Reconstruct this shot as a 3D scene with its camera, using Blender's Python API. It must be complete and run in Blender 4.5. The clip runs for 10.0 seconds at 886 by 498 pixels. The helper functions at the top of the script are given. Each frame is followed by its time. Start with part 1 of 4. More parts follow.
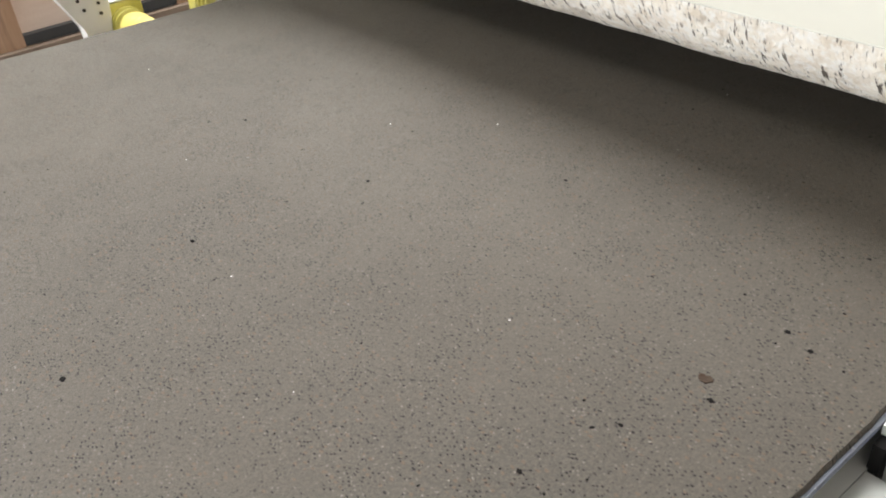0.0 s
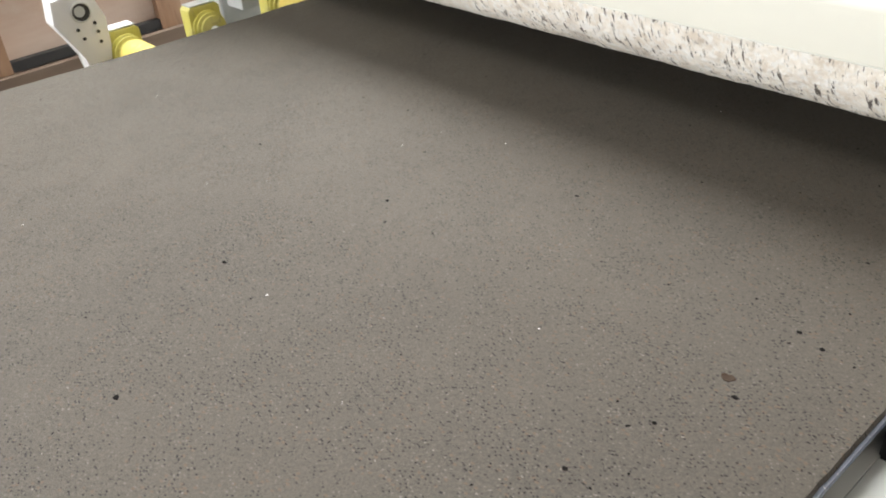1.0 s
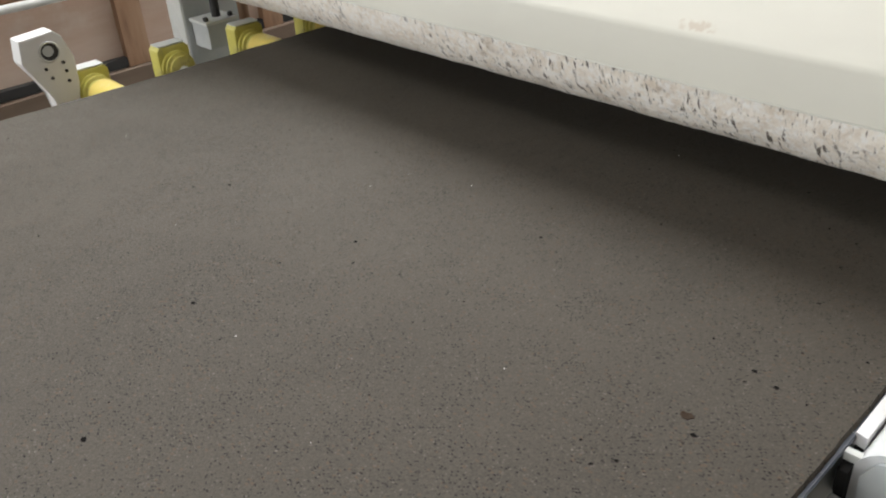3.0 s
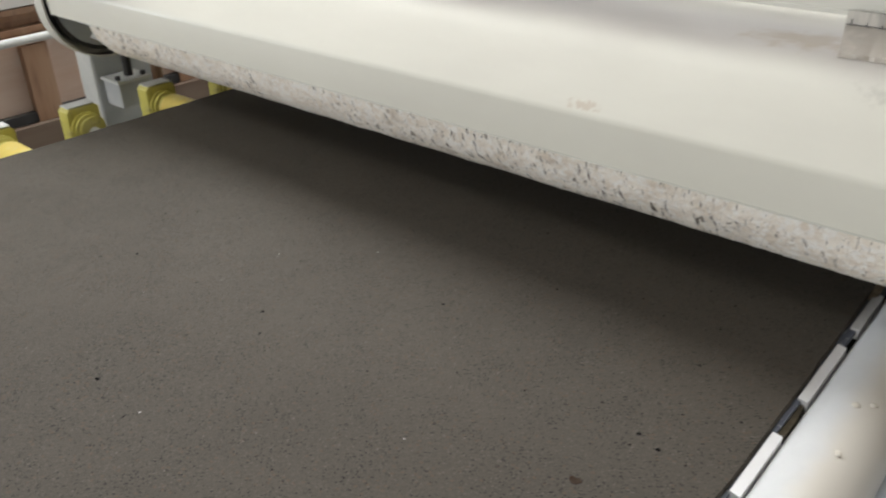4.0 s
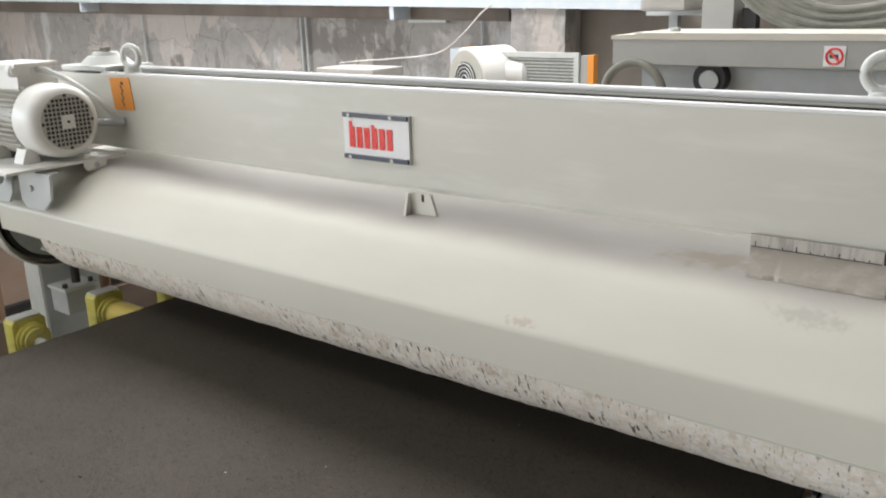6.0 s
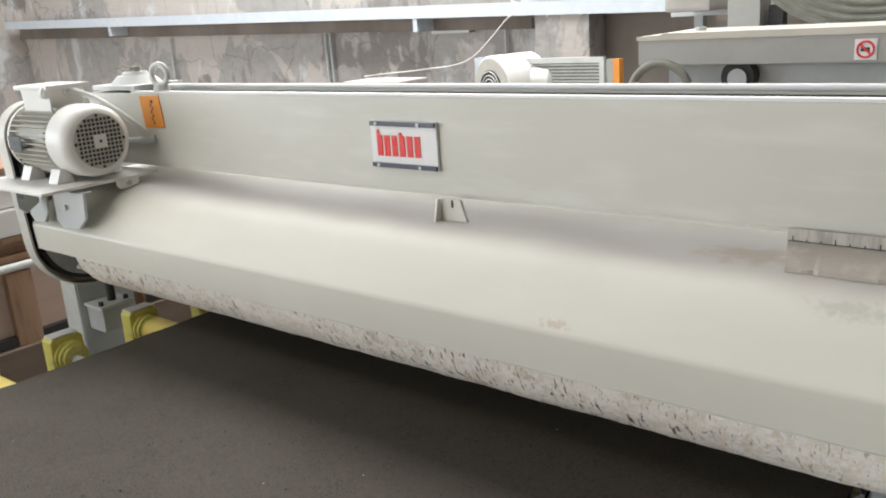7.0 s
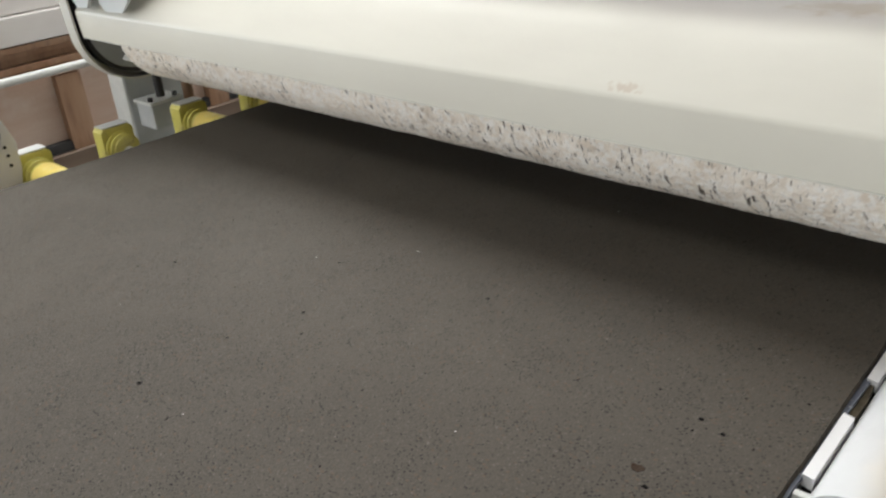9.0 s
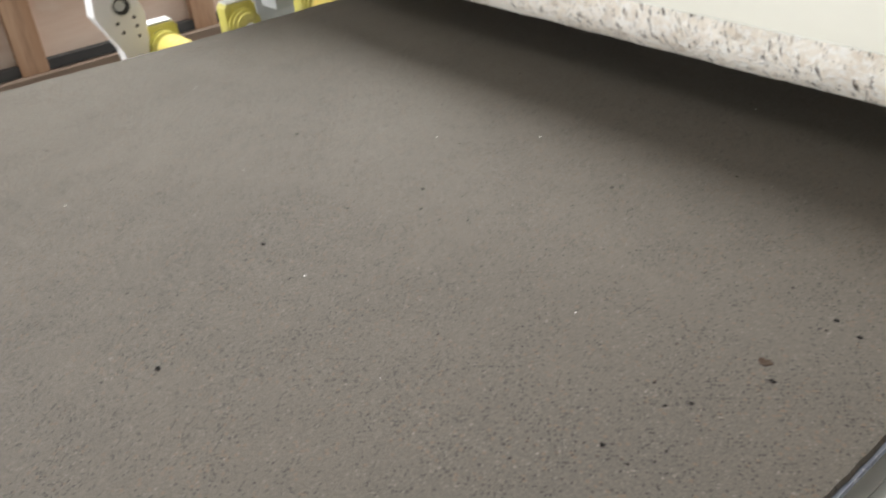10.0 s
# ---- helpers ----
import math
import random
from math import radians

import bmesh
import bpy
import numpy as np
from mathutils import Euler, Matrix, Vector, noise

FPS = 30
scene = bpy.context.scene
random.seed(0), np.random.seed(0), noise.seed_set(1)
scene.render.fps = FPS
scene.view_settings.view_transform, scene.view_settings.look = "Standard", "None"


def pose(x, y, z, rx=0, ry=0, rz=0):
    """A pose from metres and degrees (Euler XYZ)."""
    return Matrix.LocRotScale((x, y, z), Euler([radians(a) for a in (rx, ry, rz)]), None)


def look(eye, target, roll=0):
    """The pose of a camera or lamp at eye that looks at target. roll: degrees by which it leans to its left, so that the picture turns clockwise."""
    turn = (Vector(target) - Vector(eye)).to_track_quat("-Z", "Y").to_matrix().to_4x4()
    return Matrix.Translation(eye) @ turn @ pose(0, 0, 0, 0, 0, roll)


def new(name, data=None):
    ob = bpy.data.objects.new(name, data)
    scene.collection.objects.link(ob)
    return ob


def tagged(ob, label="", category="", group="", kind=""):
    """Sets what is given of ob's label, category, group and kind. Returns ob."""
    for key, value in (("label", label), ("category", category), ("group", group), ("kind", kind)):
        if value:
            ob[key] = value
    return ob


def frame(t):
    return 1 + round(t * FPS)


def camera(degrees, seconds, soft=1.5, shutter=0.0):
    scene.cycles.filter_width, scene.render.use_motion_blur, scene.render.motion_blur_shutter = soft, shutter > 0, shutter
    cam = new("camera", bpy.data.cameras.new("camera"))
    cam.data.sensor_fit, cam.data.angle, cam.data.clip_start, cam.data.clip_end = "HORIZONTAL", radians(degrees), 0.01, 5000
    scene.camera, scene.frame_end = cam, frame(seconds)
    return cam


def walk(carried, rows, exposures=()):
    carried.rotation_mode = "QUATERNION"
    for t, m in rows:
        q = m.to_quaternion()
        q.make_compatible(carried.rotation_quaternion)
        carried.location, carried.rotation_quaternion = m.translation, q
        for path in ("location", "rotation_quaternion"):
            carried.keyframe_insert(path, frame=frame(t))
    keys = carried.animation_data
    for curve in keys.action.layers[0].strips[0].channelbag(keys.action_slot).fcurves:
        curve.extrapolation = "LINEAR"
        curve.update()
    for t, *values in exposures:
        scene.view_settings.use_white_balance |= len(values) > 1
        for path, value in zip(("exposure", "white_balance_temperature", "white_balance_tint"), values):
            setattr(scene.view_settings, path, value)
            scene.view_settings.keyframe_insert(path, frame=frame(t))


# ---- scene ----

cam = camera(55.2, 10.0, soft=1.9, shutter=0.4)
PATH = [
    (0, (1.789, -1.124, 1.453), (0.455, -0.135, 0.339), -5.3),
    (0.5, (1.777, -1.163, 1.46), (0.475, -0.147, 0.332), -5.6),
    (1, (1.78, -1.202, 1.487), (0.479, -0.143, 0.398), -5.3),
    (1.5, (1.776, -1.217, 1.489), (0.484, -0.149, 0.398), -6.1),
    (2, (1.769, -1.214, 1.479), (0.48, -0.137, 0.393), -5.9),
    (3.5, (1.81, -1.211, 1.533), (0.56, 0.001, 0.549), -2.6),
    (4, (1.828, -1.2, 1.561), (0.648, 0.105, 0.611), -1.8),
    (4.5, (1.844, -1.199, 1.577), (0.746, 0.209, 0.676), 0.2),
    (5, (1.85, -1.212, 1.596), (0.75, 0.252, 0.791), 0.6),
    (5.5, (1.851, -1.214, 1.621), (0.729, 0.292, 0.932), -0.1),
    (6, (1.849, -1.22, 1.638), (0.676, 0.295, 1.065), -1.7),
    (6.2, (1.847, -1.22, 1.636), (0.66, 0.292, 1.084), -2.0),
    (7.3, (1.842, -1.219, 1.614), (0.603, 0.247, 1.05), -4.5),
    (7.5, (1.838, -1.222, 1.598), (0.6, 0.229, 0.997), -4.8),
    (8, (1.829, -1.218, 1.567), (0.591, 0.177, 0.842), -5.3),
    (8.5, (1.826, -1.224, 1.527), (0.601, 0.128, 0.707), -4.8),
    (9, (1.81, -1.208, 1.507), (0.559, 0.072, 0.614), -4.9),
    (9.5, (1.802, -1.206, 1.467), (0.497, -0.038, 0.501), -5.1),
    (10, (1.785, -1.238, 1.466), (0.445, -0.2, 0.405), -4.8),
]
walk(cam, [(t, look(eye, target, roll)) for t, eye, target, roll in PATH],
     exposures=((0.0, 1.1), (2.0, 1.1), (3.5, 0.05), (4.5, 0.1), (5.5, 0.0), (6.0, -0.1), (7.5, 0.0), (8.0, 0.15), (8.5, 0.2), (9.0, 0.15), (9.5, 0.2), (10.0, 0.95)))

# ---- light: daylight through two roof lights and the wide door opening, all out of view, plus two added window bands ----
world = bpy.data.worlds.new("sky")
scene.world = world
world.use_nodes = True
wn = world.node_tree
sky = wn.nodes.new("ShaderNodeTexSky")
sky.sky_type, sky.sun_disc, sky.sun_elevation, sky.sun_rotation = "NISHITA", False, radians(55), radians(200)
wn.links.new(sky.outputs[0], wn.nodes["Background"].inputs[0])
wn.nodes["Background"].inputs[1].default_value = 0.1


def roof_light(name, x, y, z, sx, sy, watts, colour):
    d = bpy.data.lights.new(name, "AREA")
    d.shape, d.size, d.size_y, d.energy, d.color = "RECTANGLE", sx, sy, watts, colour
    ob = new(name, d)
    ob.matrix_world = pose(x, y, z, 0, 0, 0)
    return ob


roof_light("roof_light", -2.6, 1.9, 5.45, 6.2, 3.2, 570, (1.0, 0.985, 0.95))
roof_light("roof_light_front", -2.6, -3.4, 5.45, 6.2, 1.6, 110, (1.0, 0.985, 0.95))
door_light = roof_light("door_light", -4.6, -7.95, 1.8, 7.6, 3.0, 430, (1.0, 0.98, 0.94))
# unseen north window, added to brighten the back of the hood top
window_light = roof_light("window_light", -1.9, 3.94, 3.8, 6.0, 2.0, 270, (1.0, 0.985, 0.96))
window_light.matrix_world = pose(-1.9, 3.94, 3.8, -90, 0, 0)
# unseen west window, added for cool light on the machine's left end
west_light = roof_light("west_window_light", -8.94, -5.1, 2.4, 2.2, 5.0, 430, (0.82, 0.91, 1.0))
west_light.matrix_world = pose(-8.94, -5.1, 2.4, 0, -90, 0)
door_light.matrix_world = pose(-4.6, -7.95, 1.8, 90, 0, 0)


# ---- materials ----
def material(name, colour, rough=0.6, metal=0.0, second=None, scale=6.0, amount=0.5, low=0.4, high=0.7, stretch=(1, 1, 1),
             third=None, scale3=40.0, amount3=0.3, low3=0.5, high3=0.7, stretch3=(1, 1, 1), bump=0.0, bump_scale=120.0, bump_dist=0.002, rough_var=0.1, random_value=0.0, spec=0.5):
    m = bpy.data.materials.new(name)
    m.use_nodes = True
    nt = m.node_tree
    N, K = nt.nodes, nt.links
    b = N["Principled BSDF"]
    b.inputs["Metallic"].default_value = metal
    b.inputs["Specular IOR Level"].default_value = spec
    co = N.new("ShaderNodeTexCoord").outputs["Object"]

    def masked(sc, st, lo, hi, detail=6.0):
        mp = N.new("ShaderNodeMapping")
        mp.inputs["Scale"].default_value = st
        K.new(co, mp.inputs[0])
        nz = N.new("ShaderNodeTexNoise")
        nz.inputs["Scale"].default_value, nz.inputs["Detail"].default_value, nz.inputs["Roughness"].default_value = sc, detail, 0.6
        K.new(mp.outputs[0], nz.inputs["Vector"])
        r = N.new("ShaderNodeMapRange")
        r.inputs[1].default_value, r.inputs[2].default_value = lo, hi
        K.new(nz.outputs["Fac"], r.inputs[0])
        return r.outputs[0]

    def mix(a, colour_b, fac, gain):
        x = N.new("ShaderNodeMix")
        x.data_type = "RGBA"
        g = N.new("ShaderNodeMath")
        g.operation = "MULTIPLY"
        K.new(fac, g.inputs[0])
        g.inputs[1].default_value = gain
        K.new(g.outputs[0], x.inputs[0])
        if isinstance(a, tuple):
            x.inputs[6].default_value = (*a, 1)
        else:
            K.new(a, x.inputs[6])
        x.inputs[7].default_value = (*colour_b, 1)
        return x.outputs[2]

    out = colour
    first = masked(scale, stretch, low, high)
    out = mix(out, second or tuple(c * 0.8 for c in colour), first, amount)
    if third:
        out = mix(out, third, masked(scale3, stretch3, low3, high3, 3.0), amount3)
    if random_value:
        info = N.new("ShaderNodeObjectInfo")
        h = N.new("ShaderNodeHueSaturation")
        r = N.new("ShaderNodeMapRange")
        r.inputs[3].default_value, r.inputs[4].default_value = 1 - random_value, 1 + random_value
        K.new(info.outputs["Random"], r.inputs[0])
        K.new(r.outputs[0], h.inputs["Value"])
        K.new(out, h.inputs["Color"])
        out = h.outputs[0]
    K.new(out, b.inputs["Base Color"])
    rr = N.new("ShaderNodeMapRange")
    rr.inputs[3].default_value, rr.inputs[4].default_value = max(0.02, rough - rough_var), min(1, rough + rough_var)
    K.new(first, rr.inputs[0])
    K.new(rr.outputs[0], b.inputs["Roughness"])
    if bump:
        nz = N.new("ShaderNodeTexNoise")
        nz.inputs["Scale"].default_value, nz.inputs["Detail"].default_value = bump_scale, 5
        K.new(co, nz.inputs["Vector"])
        bp = N.new("ShaderNodeBump")
        bp.inputs["Strength"].default_value, bp.inputs["Distance"].default_value = bump, bump_dist
        K.new(nz.outputs["Fac"], bp.inputs["Height"])
        K.new(bp.outputs[0], b.inputs["Normal"])
    return m


def plain(name, colour, rough=0.5, metal=0.0, **kw):
    return material(name, colour, rough, metal, amount=0.35, **kw)


def mix_material():
    """The pressed stone mix: brown-grey grit with dark pits and pale grains."""
    m = material("stone_mix", (0.070, 0.061, 0.049), 0.62, second=(0.054, 0.050, 0.043), scale=2.2, amount=0.55, third=(0.098, 0.085, 0.068), scale3=300.0, amount3=0.6,
                 low3=0.42, high3=0.66, rough_var=0.05, spec=0.2)
    nt = m.node_tree
    N, K = nt.nodes, nt.links
    b = N["Principled BSDF"]
    co = N.new("ShaderNodeTexCoord").outputs["Object"]
    out = b.inputs["Base Color"].links[0].from_socket

    def dots(scale, radius, share, colour, out, stretch):
        mp = N.new("ShaderNodeMapping")
        mp.inputs["Scale"].default_value = stretch
        mp.inputs["Rotation"].default_value = (0, 0, 0.5)
        K.new(co, mp.inputs[0])
        warp = N.new("ShaderNodeTexNoise")
        warp.inputs["Scale"].default_value = scale * 2.3
        K.new(co, warp.inputs["Vector"])
        add = N.new("ShaderNodeVectorMath")
        add.operation = "MULTIPLY_ADD"
        K.new(warp.outputs["Color"], add.inputs[0])
        add.inputs[1].default_value = (0.5 / scale,) * 3
        K.new(mp.outputs[0], add.inputs[2])
        v = N.new("ShaderNodeTexVoronoi")
        v.voronoi_dimensions = "2D"
        v.inputs["Scale"].default_value = scale
        K.new(add.outputs[0], v.inputs["Vector"])
        near = N.new("ShaderNodeMapRange")
        near.inputs[1].default_value, near.inputs[2].default_value = radius, radius * 0.6
        K.new(v.outputs["Distance"], near.inputs[0])
        sep = N.new("ShaderNodeSeparateColor")
        K.new(v.outputs["Color"], sep.inputs[0])
        pick = N.new("ShaderNodeMath")
        pick.operation = "LESS_THAN"
        flock = N.new("ShaderNodeTexNoise")
        flock.inputs["Scale"].default_value, flock.inputs["Detail"].default_value = scale * 0.11, 4
        K.new(co, flock.inputs["Vector"])
        dense = N.new("ShaderNodeMapRange")
        dense.inputs[1].default_value, dense.inputs[2].default_value = 0.38, 0.68
        dense.inputs[3].default_value, dense.inputs[4].default_value = 0.15 * share, 2.0 * share
        K.new(flock.outputs["Fac"], dense.inputs[0])
        K.new(dense.outputs[0], pick.inputs[1])
        K.new(sep.outputs[0], pick.inputs[0])
        both = N.new("ShaderNodeMath")
        both.operation = "MULTIPLY"
        K.new(near.outputs[0], both.inputs[0])
        K.new(pick.outputs[0], both.inputs[1])
        x = N.new("ShaderNodeMix")
        x.data_type = "RGBA"
        K.new(both.outputs[0], x.inputs[0])
        K.new(out, x.inputs[6])
        x.inputs[7].default_value = (*colour, 1)
        return x.outputs[2], both.outputs[0]

    out, e = dots(150.0, 0.45, 0.10, (0.090, 0.068, 0.049), out, (1, 1.5, 1))
    out, e = dots(190.0, 0.30, 0.10, (0.115, 0.105, 0.09), out, (1, 1.6, 1))
    out, a = dots(250.0, 0.27, 0.10, (0.020, 0.017, 0.014), out, (1, 2.1, 1))
    out, c = dots(165.0, 0.27, 0.20, (0.005, 0.0042, 0.0038), out, (1, 1.9, 1))
    out, c = dots(82.0, 0.19, 0.07, (0.005, 0.0042, 0.0038), out, (1, 2.2, 1))
    out, c = dots(45.0, 0.085, 0.22, (0.008, 0.007, 0.007), out, (1, 2.0, 1))
    out, d = dots(80.0, 0.10, 0.05, (0.17, 0.155, 0.13), out, (1, 1.2, 1))
    K.new(out, b.inputs["Base Color"])
    nz = N.new("ShaderNodeTexNoise")
    nz.inputs["Scale"].default_value, nz.inputs["Detail"].default_value, nz.inputs["Roughness"].default_value = 260, 6, 0.7
    K.new(co, nz.inputs["Vector"])
    h = N.new("ShaderNodeMath")
    h.operation = "SUBTRACT"
    K.new(nz.outputs["Fac"], h.inputs[0])
    K.new(a, h.inputs[1])
    bp = N.new("ShaderNodeBump")
    bp.inputs["Strength"].default_value, bp.inputs["Distance"].default_value = 0.8, 0.002
    K.new(h.outputs[0], bp.inputs["Height"])
    K.new(bp.outputs[0], b.inputs["Normal"])
    return m


def drum_material():
    """The rubber-covered drum, caked with pale stone dust and dark chips."""
    m = material("caked_drum", (0.84, 0.79, 0.71), 0.85, second=(0.66, 0.58, 0.48), scale=22.0, amount=0.75, low=0.42, high=0.62, third=(0.86, 0.85, 0.82), scale3=80.0, amount3=0.8, low3=0.45, high3=0.62, bump=0.7,
                 bump_scale=90.0, bump_dist=0.006)
    nt = m.node_tree
    N, K = nt.nodes, nt.links
    b = N["Principled BSDF"]
    co = N.new("ShaderNodeTexCoord").outputs["Object"]
    out = b.inputs["Base Color"].links[0].from_socket
    for sc, st, lo, hi, sub, colour in ((95.0, (1.25, 0.3, 0.3), 0.60, 0.65, 5.0, (0.10, 0.085, 0.07)), (190.0, (1.2, 0.3, 0.3), 0.60, 0.68, 9.0, (0.22, 0.19, 0.16)),
                                        (60.0, (1.3, 0.26, 0.26), 0.655, 0.69, 7.0, (0.10, 0.085, 0.07)), (9.0, (1, 1, 1), 0.6, 0.8, 3.0, (0.36, 0.29, 0.22))):
        mp = N.new("ShaderNodeMapping")
        mp.inputs["Scale"].default_value = st
        K.new(co, mp.inputs[0])
        nz = N.new("ShaderNodeTexNoise")
        nz.inputs["Scale"].default_value, nz.inputs["Detail"].default_value, nz.inputs["Roughness"].default_value = sc, 4, 0.55
        K.new(mp.outputs[0], nz.inputs["Vector"])
        r = N.new("ShaderNodeMapRange")
        r.inputs[1].default_value, r.inputs[2].default_value = lo, hi
        K.new(nz.outputs["Fac"], r.inputs[0])
        patch = N.new("ShaderNodeTexNoise")
        patch.inputs["Scale"].default_value = sub
        K.new(co, patch.inputs["Vector"])
        pr = N.new("ShaderNodeMapRange")
        pr.inputs[1].default_value, pr.inputs[2].default_value = 0.4, 0.55
        K.new(patch.outputs["Fac"], pr.inputs[0])
        g = N.new("ShaderNodeMath")
        g.operation = "MULTIPLY"
        K.new(r.outputs[0], g.inputs[0])
        K.new(pr.outputs[0], g.inputs[1])
        x = N.new("ShaderNodeMix")
        x.data_type = "RGBA"
        K.new(g.outputs[0], x.inputs[0])
        K.new(out, x.inputs[6])
        x.inputs[7].default_value = (*colour, 1)
        out = x.outputs[2]
    K.new(out, b.inputs["Base Color"])
    return m


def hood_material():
    """Cream paint; a long uneven grey streak along the flat top paints beam shade over dust."""
    m = material("dusty_shaded_hood_paint", (0.62, 0.61, 0.54), 0.55, second=(0.54, 0.53, 0.47), scale=2.2, amount=0.8, stretch=(0.4, 1.5, 1), third=(0.52, 0.49, 0.45), scale3=5.0, amount3=0.3, low3=0.55, high3=0.8, stretch3=(0.3, 2, 2))
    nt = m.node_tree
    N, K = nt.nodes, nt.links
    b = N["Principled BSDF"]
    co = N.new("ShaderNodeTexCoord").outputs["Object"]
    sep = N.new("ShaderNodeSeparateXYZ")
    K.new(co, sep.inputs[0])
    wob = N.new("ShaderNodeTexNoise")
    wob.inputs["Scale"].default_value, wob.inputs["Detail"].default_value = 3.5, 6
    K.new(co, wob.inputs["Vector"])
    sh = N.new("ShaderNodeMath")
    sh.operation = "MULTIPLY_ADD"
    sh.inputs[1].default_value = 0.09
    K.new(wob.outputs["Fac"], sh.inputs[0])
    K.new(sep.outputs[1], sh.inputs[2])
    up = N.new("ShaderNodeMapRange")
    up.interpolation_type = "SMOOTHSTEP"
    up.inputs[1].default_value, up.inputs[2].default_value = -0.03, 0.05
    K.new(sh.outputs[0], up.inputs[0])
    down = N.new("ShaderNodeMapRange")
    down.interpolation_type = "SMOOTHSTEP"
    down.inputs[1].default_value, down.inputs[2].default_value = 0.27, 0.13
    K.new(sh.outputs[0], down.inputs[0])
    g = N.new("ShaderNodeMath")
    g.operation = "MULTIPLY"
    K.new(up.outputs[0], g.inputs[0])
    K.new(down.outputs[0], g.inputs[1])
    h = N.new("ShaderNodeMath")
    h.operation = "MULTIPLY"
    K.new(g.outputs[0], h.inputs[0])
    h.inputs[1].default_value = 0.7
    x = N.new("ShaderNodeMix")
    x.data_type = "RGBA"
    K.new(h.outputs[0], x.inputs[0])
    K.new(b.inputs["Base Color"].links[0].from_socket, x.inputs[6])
    # grey that holds both the dust and the beam's soft shade
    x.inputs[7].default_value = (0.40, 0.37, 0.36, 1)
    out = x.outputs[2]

    def stain(centre, radii, colour, strength, grain, out):
        """An uneven patch of dirt with a ragged outline."""
        away = N.new("ShaderNodeVectorMath")
        away.operation = "SUBTRACT"
        K.new(co, away.inputs[0])
        away.inputs[1].default_value = centre
        fit = N.new("ShaderNodeVectorMath")
        fit.operation = "DIVIDE"
        K.new(away.outputs[0], fit.inputs[0])
        fit.inputs[1].default_value = radii
        far = N.new("ShaderNodeVectorMath")
        far.operation = "LENGTH"
        K.new(fit.outputs[0], far.inputs[0])
        rag = N.new("ShaderNodeTexNoise")
        rag.inputs["Scale"].default_value, rag.inputs["Detail"].default_value = grain, 5
        K.new(co, rag.inputs["Vector"])
        edge = N.new("ShaderNodeMath")
        edge.operation = "MULTIPLY_ADD"
        K.new(rag.outputs["Fac"], edge.inputs[0])
        edge.inputs[1].default_value = 2.2
        K.new(far.outputs["Value"], edge.inputs[2])
        fade = N.new("ShaderNodeMapRange")
        fade.interpolation_type = "SMOOTHSTEP"
        fade.inputs[1].default_value, fade.inputs[2].default_value = 2.1, 1.3
        fade.inputs[4].default_value = strength
        K.new(edge.outputs[0], fade.inputs[0])
        y = N.new("ShaderNodeMix")
        y.data_type = "RGBA"
        K.new(fade.outputs[0], y.inputs[0])
        K.new(out, y.inputs[6])
        y.inputs[7].default_value = (*colour, 1)
        return y.outputs[2]

    out = stain((0.76, 0.04, 0.20), (0.13, 0.06, 0.06), (0.36, 0.29, 0.21), 0.85, 24, out)
    out = stain((1.02, 0.02, 0.20), (0.09, 0.06, 0.06), (0.42, 0.36, 0.28), 0.6, 30, out)
    out = stain((0.92, -0.074, 0.165), (0.07, 0.022, 0.025), (0.36, 0.35, 0.31), 0.42, 90, out)
    out = stain((0.49, -0.157, 0.09), (0.035, 0.012, 0.012), (0.40, 0.31, 0.23), 0.5, 110, out)
    K.new(out, b.inputs["Base Color"])
    return m


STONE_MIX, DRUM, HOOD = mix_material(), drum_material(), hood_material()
CREAM = material("cream_paint", (0.60, 0.595, 0.54), 0.5, second=(0.53, 0.53, 0.485), scale=1.6, amount=0.8, stretch=(0.5, 1, 1), third=(0.72, 0.72, 0.68), scale3=14.0, amount3=0.35, stretch3=(0.3, 1, 1.6))
MOTOR = material("motor_paint", (0.76, 0.76, 0.73), 0.5, second=(0.68, 0.67, 0.64), scale=9, third=(0.78, 0.78, 0.76), scale3=20, amount3=0.4)
MOTOR_GREY = material("motor_fin_paint", (0.5, 0.49, 0.44), 0.55, second=(0.4, 0.39, 0.35), scale=12)
PALE_STEEL = material("dusty_pale_steel", (0.6, 0.62, 0.6), 0.5, second=(0.48, 0.5, 0.5), scale=7, third=(0.75, 0.75, 0.72), scale3=25)
GREY_STEEL = material("grey_painted_steel", (0.48, 0.51, 0.52), 0.5, second=(0.33, 0.35, 0.36), scale=6, third=(0.6, 0.6, 0.58), scale3=18)
BLUE_GREY = material("blue_grey_steel", (0.54, 0.60, 0.67), 0.4, second=(0.64, 0.69, 0.74), scale=5, third=(0.7, 0.71, 0.7), scale3=16, amount3=0.5)
SLOT_BLACK = material("dull_black_slot", (0.012, 0.012, 0.012), 0.95, second=(0.03, 0.029, 0.028), scale=14, spec=0.05)
DARK = material("black_rubber", (0.025, 0.025, 0.026), 0.7, second=(0.06, 0.058, 0.055), scale=14)
BELT = material("blue_grey_belt_rubber", (0.085, 0.098, 0.13), 0.6, second=(0.13, 0.14, 0.165), scale=20, third=(0.5, 0.5, 0.48), scale3=130, amount3=0.5, low3=0.6, high3=0.66)
YELLOW = material("yellow_paint", (0.80, 0.63, 0.15), 0.45, second=(0.62, 0.52, 0.16), scale=10, third=(0.7, 0.66, 0.5), scale3=28, amount3=0.5)
YELLOW_GREEN = material("dusty_yellow_casting", (0.60, 0.56, 0.13), 0.6, second=(0.70, 0.67, 0.40), scale=14, third=(0.3, 0.25, 0.1), scale3=60, amount3=0.5)
